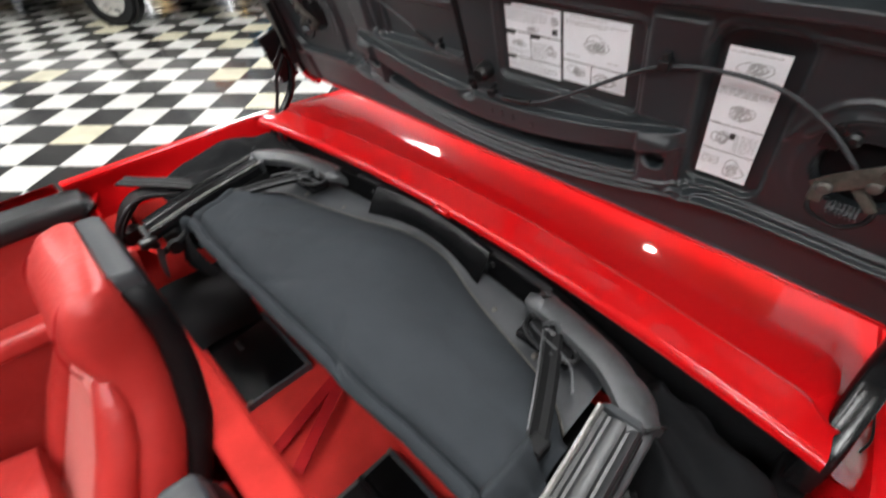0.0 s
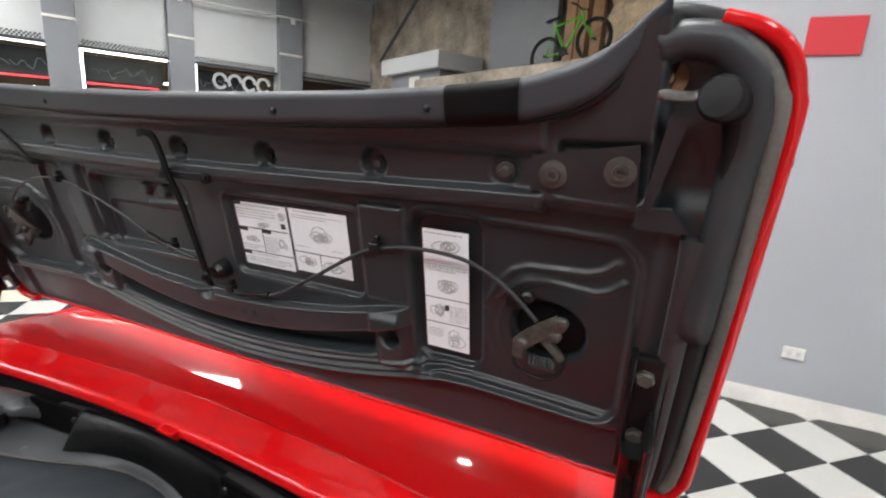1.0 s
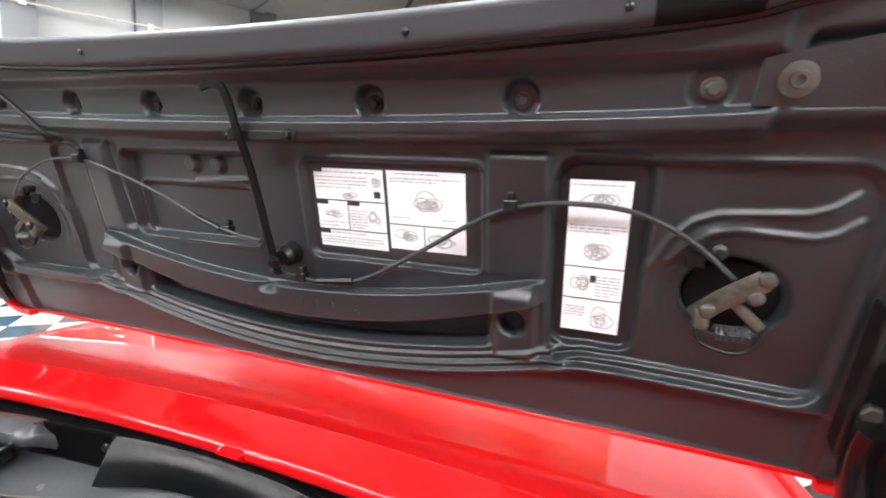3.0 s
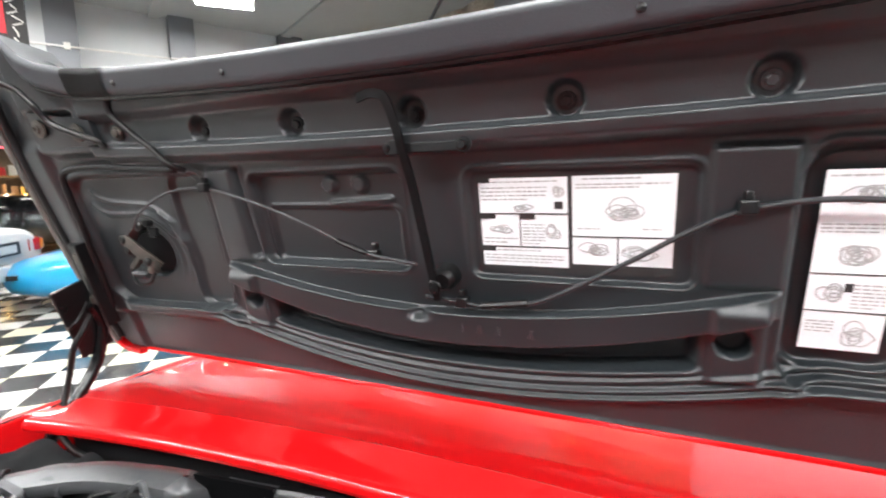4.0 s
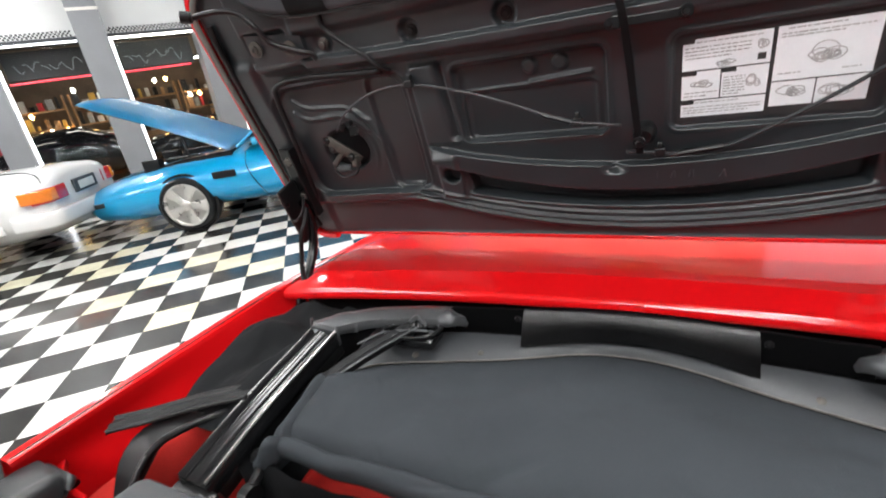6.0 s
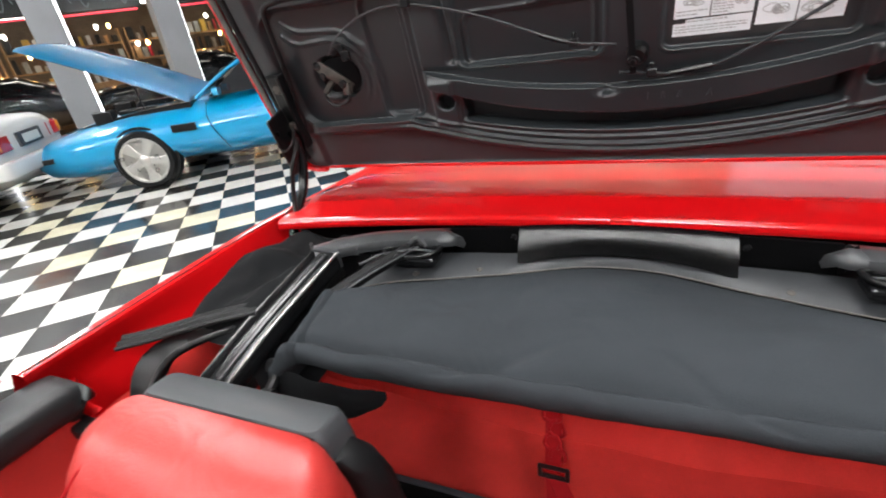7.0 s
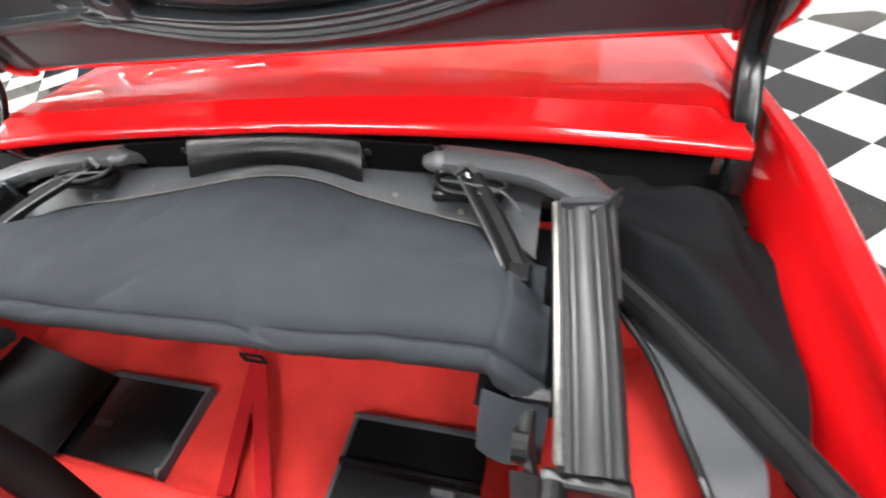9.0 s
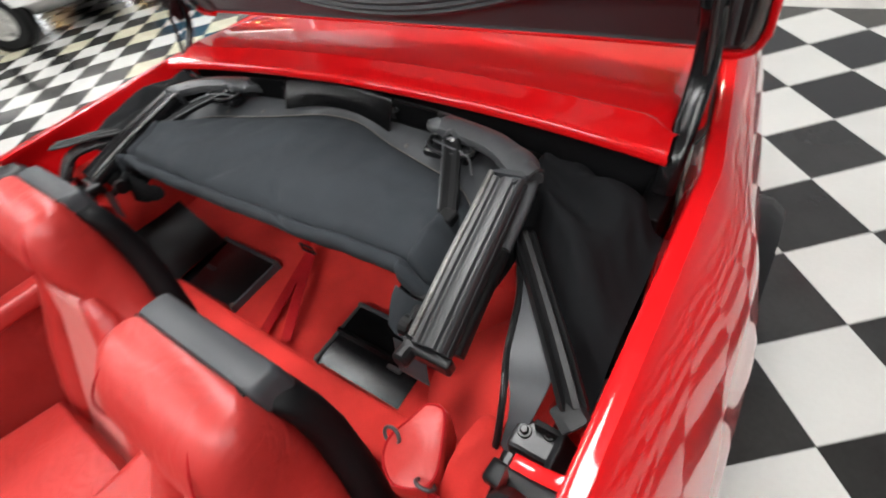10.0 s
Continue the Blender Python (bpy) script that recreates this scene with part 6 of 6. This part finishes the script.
part("windscreen", loft([[(-0.84 + x, y - 0.29, z) for x, y, z in ((-0.66, 0.96, 0.85), (0.66, 0.96, 0.85), (0.52, 1.50, 1.16), (-0.52, 1.50, 1.16))], [(-0.84 + x, y - 0.27, z) for x, y, z in ((-0.66, 0.96, 0.85), (0.66, 0.96, 0.85), (0.52, 1.50, 1.16), (-0.52, 1.50, 1.16))]]), DARKGLASS, blue, "dark windscreen")
part("roof", car_loft([(1.17, 0.50, 1.12, 1.17, 0.1), (1.35, 0.54, 1.12, 1.20, 0.1), (2.1, 0.52, 1.08, 1.18, 0.1), (2.5, 0.50, 0.92, 1.02, 0.1)], 24), BLUE, blue, "blue roof", True, 50).location.x = -0.84
for g in (-0.18, -1.50):
    part("screen_pillar", tube([(g, 0.66, 0.84), (g + (0.1 if g < -1 else -0.1), 0.93, 1.02), (g + (0.14 if g < -1 else -0.14), 1.21, 1.16)], 0.022), BLUE, blue, "blue windscreen pillar")
    part("side_glass", loft([[(g + o, y, z) for y, z in ((0.80, 0.84), (2.1, 0.87), (2.0, 1.10), (1.21, 1.12))] for o in (0.0, 0.02)]), DARKGLASS, blue, "dark side window")
part("mirror", loft([[(0.02 + x, 0.93 + d, 0.90 + z) for x, z in ring_pts(0.06, 0.04, 0.03, 3)] for d in (0, 0.06)]), BLUE, blue, "blue door mirror", True, 50)
part("side_vent", box(0.010, 0.040, 0.38, 0.64, 0.55, 0.63, 0.006), BLACK, blue, "black side vent")
part("marker_lamp", moved(box(-0.012, 0.012, -0.08, 0.08, -0.028, 0.028, 0.006), Matrix.Translation((-0.100, -1.02, 0.43)) @ Matrix.Rotation(0.32, 4, "Z")), BLACK, blue, "dark side marker")
part("door_line", tube([(-0.035, 0.80, 0.80), (0.018, 0.78, 0.66), (0.020, 0.82, 0.5), (0.010, 0.92, 0.30)], 0.005, 6), BLACK, blue, "door shut line")
part("steering_wheel", lathe([(0.17, -0.012), (0.185, 0), (0.17, 0.012), (0.155, 0)], (-0.45, 0.88, 0.95), (0, -0.8, 0.5), 26), BLACK, blue, "black steering wheel")
for yy in (0.0, 2.42):
    part("wheel_arch", lathe([(0.345, -0.10), (0.345, 0.012), (0.322, 0.014), (0.322, -0.1)], (-0.01, yy, 0.318), (1, 0, 0), 40), BLACK, blue, "dark wheel arch")
    wheel(blue, (-0.045, yy, 0.312), (1, 0, 0), 0.312, 0.248, 0.20, 5, ALLOY)
    wheel(blue, (-1.62, yy, 0.312), (-1, 0, 0), 0.312, 0.225, 0.19, 5, ALLOY)

white = thing("white_saloon", "white saloon parked with its tail towards the room", "car", (-6.70, 0.98, 0), 128.0)
part("body", car_loft([(-1.20, 0.70, 0.34, 0.86, 0.02), (-1.14, 0.80, 0.28, 0.94, 0.04), (-0.9, 0.86, 0.22, 0.965, 0.06), (-0.4, 0.885, 0.19, 0.975, 0.07), (0.2, 0.89, 0.18, 0.97, 0.08), (1.5, 0.89, 0.18, 0.95, 0.08), (2.6, 0.88, 0.18, 0.92, 0.08), (3.3, 0.83, 0.22, 0.82, 0.08), (3.45, 0.7, 0.3, 0.72, 0.05)], 40), CARWHITE, white, "glossy white body", True, 50).location.x = 0.875
part("cabin", car_loft([(-0.10, 0.62, 0.90, 0.96, 0.1), (0.35, 0.64, 0.90, 1.33, 0.22), (0.9, 0.66, 0.9, 1.40, 0.24), (1.7, 0.66, 0.9, 1.39, 0.24), (2.35, 0.66, 0.9, 1.0, 0.1)], 32), DARKGLASS, white, "dark glazed cabin", True, 50).location.x = 0.875
part("roof", car_loft([(0.42, 0.46, 1.34, 1.40, 0.1), (0.9, 0.5, 1.37, 1.425, 0.1), (1.6, 0.5, 1.36, 1.415, 0.1), (1.85, 0.46, 1.30, 1.36, 0.1)], 24), CARWHITE, white, "white roof", True, 50).location.x = 0.875
part("bumper", join(sweep([(0.0, -0.85, 0.47), (0.06, -1.17, 0.47), (0.2, -1.25, 0.47), (0.875, -1.28, 0.47), (1.55, -1.25, 0.47), (1.7, -1.17, 0.47), (1.75, -0.85, 0.47)], ring_pts(0.05, 0.085, 0.03, 3), n=4)), CARWHITE, white, "white rear bumper", True, 50)
part("side_moulding", box(-0.03, -0.008, -0.75, 1.9, 0.40, 0.50, 0.008), CARWHITE, white)
part("boot_lid_gap", tube([(0.2, -1.12, 0.70), (0.22, -1.05, 0.955), (0.25, -0.25, 0.99)], 0.006, 6), BLACK, white)
for xa, xb in ((0.03, 0.42), (1.33, 1.72)):
    lo = part("tail_lamp", sweep([(xa, -1.06 if xa < 1 else -1.19, 0.71), (xa + 0.08, -1.17, 0.71), ((xa + xb) / 2, -1.205, 0.71), (xb - (0 if xa < 1 else 0.06), -1.205 if xa < 1 else -1.17, 0.71), (xb, -1.20 if xa < 1 else -1.06, 0.71)], ring_pts(0.02, 0.075, 0.012, 3), n=4), REDLENS, white, "ribbed red and amber tail lamp", True, 50)
    part("amber_lens", sweep([(xa - 0.012, -0.98, 0.715), (xa + 0.01, -1.09, 0.715), (xa + 0.09, -1.19, 0.715), (xa + 0.19, -1.215, 0.715)] if xa < 1 else [(xb + 0.012, -0.98, 0.715), (xb - 0.01, -1.09, 0.715), (xb - 0.09, -1.19, 0.715), (xb - 0.19, -1.215, 0.715)], ring_pts(0.022, 0.062, 0.012, 3), n=4), AMBER, lo, "amber turn lens", True, 50)
part("plate_recess", box(0.62, 1.13, -1.225, -1.19, 0.63, 0.78, 0.01), STRIP, white, "grey number-plate recess")
part("plate_bars", join(box(0.70, 1.05, -1.232, -1.224, 0.66, 0.75, 0.004)), SKIRT, white, "pale plate")
for yy in (0.0, 2.75):
    part("wheel_arch", lathe([(0.36, -0.10), (0.36, 0.012), (0.335, 0.016), (0.335, -0.1)], (-0.005, yy, 0.32), (-1, 0, 0), 40), BLACK, white, "dark wheel arch")
    wheel(white, (0.055, yy, 0.315), (-1, 0, 0), 0.315, 0.20, 0.19, 12, ALLOY)
    wheel(white, (1.69, yy, 0.315), (1, 0, 0), 0.315, 0.20, 0.19, 12, ALLOY)
dark_car = thing("dark_car", "dark grey car standing behind the glass", "car", tuple(on_wall(-2.2, -2.6, 0)), -30)
part("body", car_loft([(-2.1, 0.6, 0.3, 0.7, 0.05), (-1.8, 0.85, 0.2, 0.8, 0.05), (-0.8, 0.88, 0.17, 0.86, 0.05), (0.2, 0.86, 0.17, 1.3, 0.3), (1.0, 0.86, 0.17, 1.32, 0.3), (1.8, 0.85, 0.2, 0.95, 0.1), (2.2, 0.65, 0.32, 0.85, 0.05)]), DARKGLASS, dark_car, "", True, 50)
copy_thing(dark_car, Matrix.Translation(on_wall(2.0, -2.9, 0)) @ Matrix.Rotation(radians(-25), 4, "Z"))


# ---- bicycles on the stone ledge ----
def bicycle(at, turn, frame_mat, rim_mat, label, tilt=0, wr=0.34, size=1.0, wheels=(0, 1.02)):
    b = thing("bicycle", label, "bicycle", at, turn)
    b.matrix_basis = b.matrix_basis @ Matrix.Translation((0, 0, wr * size)) @ Matrix.Rotation(tilt, 4, "Y") @ Matrix.Scale(size, 4) @ Matrix.Translation((0, 0, -wr))
    for x in wheels:
        wl = part("wheel", sweep([(x + wr * math.cos(a), 0, wr + wr * math.sin(a)) for a in [2 * math.pi * k / 36 for k in range(37)]], ring_pts(0.024, 0.024, 0.02, 3), up=(0, 1, 0), smooth=False), RUBBER if rim_mat is not GOLDP else GOLDP, b, "bicycle wheel", True)
        part("rim", sweep([(x + (wr - 0.04) * math.cos(a), 0, wr + (wr - 0.04) * math.sin(a)) for a in [2 * math.pi * k / 36 for k in range(37)]], ring_pts(0.012, 0.012, 0.006, 2), up=(0, 1, 0), smooth=False), rim_mat, wl)
        if rim_mat is GOLDP:
            for k in range(5):
                part("spoke", tube([(x, 0, wr), (x + (wr - 0.04) * math.cos(k * 1.257 + 0.5), 0, wr + (wr - 0.04) * math.sin(k * 1.257 + 0.5))], 0.022, 6), GOLDP, wl)
        else:
            part("spokes", join(*[tube([(x, 0.02 * (-1) ** k, wr), (x + (wr - 0.04) * math.cos(k * 0.449), 0, wr + (wr - 0.04) * math.sin(k * 0.449))], 0.0022, 4) for k in range(14)]), STEEL, wl)
        part("hub", lathe([(0.03, -0.05), (0.02, 0), (0.03, 0.05)], (x, 0, wr), (0, 1, 0), 12), BLACK, wl)
    A, B, C, D = (0, 0, wr), (0.42, 0, wr - 0.04), (0.27, 0, 0.82), (0.84, 0, 0.80)
    part("frame", join(tube([A, B], 0.016), tube([A, C], 0.013), tube([B, C], 0.02), tube([C, D], 0.02), tube([B, D], 0.024), tube([(0.86, 0, 0.72), (0.83, 0, 0.90)], 0.022)), frame_mat, b, "painted bicycle frame", True)
    part("fork", join(tube([(0.86, 0.05, 0.72), (0.95, 0.055, 0.5), (1.02, 0.055, wr)], 0.014), tube([(0.86, -0.05, 0.72), (0.95, -0.055, 0.5), (1.02, -0.055, wr)], 0.014)), frame_mat, b)
    part("handlebar", join(tube([(0.80, -0.28, 0.98), (0.84, -0.12, 0.95), (0.83, 0, 0.92), (0.84, 0.12, 0.95), (0.80, 0.28, 0.98)], 0.013)), BLACK, b)
    part("saddle", loft([[(x, w * y, 0.95 + 0.02 * z) for y, z in ring_pts(1, 1, 0.5, 3)] for x, w in ((0.10, 0.06), (0.2, 0.07), (0.3, 0.035), (0.38, 0.015))]), BLACK, b, "black saddle", True)
    part("seat_post", tube([(0.27, 0, 0.82), (0.235, 0, 0.95)], 0.013), STEEL, b)
    part("crank", join(lathe([(0.09, -0.006), (0.09, 0.006)], (0.42, -0.05, wr - 0.04), (0, 1, 0), 20), tube([(0.42, -0.07, wr - 0.04), (0.55, -0.08, wr - 0.14)], 0.011), tube([(0.42, 0.07, wr - 0.04), (0.29, 0.08, wr + 0.06)], 0.011)), BLACK, b)
    return b


bicycle((-0.92, 6.62, 2.50), -24, GREENP, BLACK, "small lime green bicycle standing on a stone ledge", tilt=-0.22, size=0.74)
bicycle((-0.78, 6.60, 3.55), -24, ORANGEP, GOLDP, "small orange bicycle with a gold spoked wheel hung on the wall", tilt=0.52, size=0.66, wheels=(0,))
spot = thing("spot_lamp", "small bright spot lamp hanging from the ceiling", "lamp", (-0.55, 3.9, 3.0))
part("reflector", lathe([(0.03, 0.12), (0.06, 0.08), (0.085, 0.0), (0.08, 0.0), (0.05, 0.06)], (0, 0, 0), (0, 0, 1), 20), BLACK, spot)
part("bulb", lathe([(0.0, 0.0), (0.06, 0.004), (0.06, 0.02), (0.0, 0.03)], (0, 0, 0.0), (0, 0, 1), 18), SPOT, spot)
part("cable", tube([(0, 0, 0.12), (0, 0, CEILZ - 3.0)], 0.005, 5), BLACK, spot)

# ---- floor tiles ----
def tile_mesh(name, material):
    bm = bmesh.new()
    h = TS / 2 - 0.0008
    low = [bm.verts.new((x * h, y * h, -0.004)) for x, y in ((-1, -1), (1, -1), (1, 1), (-1, 1))]
    mid = [bm.verts.new((x * h, y * h, -0.0006)) for x, y in ((-1, -1), (1, -1), (1, 1), (-1, 1))]
    up = [bm.verts.new((x * (h - 0.0008), y * (h - 0.0008), 0)) for x, y in ((-1, -1), (1, -1), (1, 1), (-1, 1))]
    for a, b in ((low, mid), (mid, up)):
        for k in range(4):
            bm.faces.new((a[k], a[(k + 1) % 4], b[(k + 1) % 4], b[k]))
    bm.faces.new(up)
    m = bpy.data.meshes.new(name)
    bm.to_mesh(m)
    bm.free()
    m.materials.append(material)
    return m


rt = random.Random(11)
TM = {"w": tile_mesh("tile_white", TILEW), "b": tile_mesh("tile_black", TILEB), "y": tile_mesh("tile_yellow", TILEY)}
rest = {"w": ([], []), "b": ([], []), "y": ([], [])}
near = []
turn = Matrix.Rotation(TH, 4, "Z")
for i in range(-40, 44):
    for j in range(-44, 44):
        c = ORG + E1 * (TS * (i + 0.5)) + E2 * (TS * (j + 0.5))
        if not (-15.5 < c.x < 7 and -9 < c.y < 12.2) or (c.x > 0.4 and c.y > 2.95):
            continue
        if (c - Vector((0, 0, 0))).dot(WN) < -11.2:
            continue
        k = "w" if (i + j) % 2 == 0 else "b"
        if k == "w" and ((i, j) in ((0, 0), (2, 2), (-3, 5)) or (rt.random() < 0.20 and c.x < -3.0)):
            k = "y"
        dl, dr = math.hypot(c.x + 2.9, c.y - 1.0), math.hypot(c.x - 1.6, c.y - 1.2)
        near.append((min(dl, dr), i, j, k, c))
near.sort(key=lambda q: q[0])
for n_, (d, i, j, k, c) in enumerate(near):
    if n_ < 290:
        o = new("tile", TM[k])
        o.parent = floor
        o.matrix_basis = Matrix.Translation(c) @ turn
    else:
        vs, fs = rest[k]
        b0 = len(vs)
        h = TS / 2 - 0.0008
        for x, y in ((-1, -1), (1, -1), (1, 1), (-1, 1)):
            vs.append(tuple(c + E1 * (x * h) + E2 * (y * h)))
        for x, y in ((-1, -1), (1, -1), (1, 1), (-1, 1)):
            vs.append(tuple(c + E1 * (x * h) + E2 * (y * h) - Vector((0, 0, 0.004))))
        fs.append((b0, b0 + 1, b0 + 2, b0 + 3))
        for q in range(4):
            fs.append((b0 + q, b0 + 4 + q, b0 + 4 + (q + 1) % 4, b0 + (q + 1) % 4))
for k, nm, mt in (("w", "white", TILEW), ("b", "black", TILEB), ("y", "yellowed", TILEY)):
    m = bpy.data.meshes.new("tiles")
    m.from_pydata(rest[k][0], [], rest[k][1])
    m.materials.append(mt)
    o = new("tile_field", m)
    o.parent = floor
    tagged(o, f"{nm} vinyl tiles of the further floor", kind="stuff")
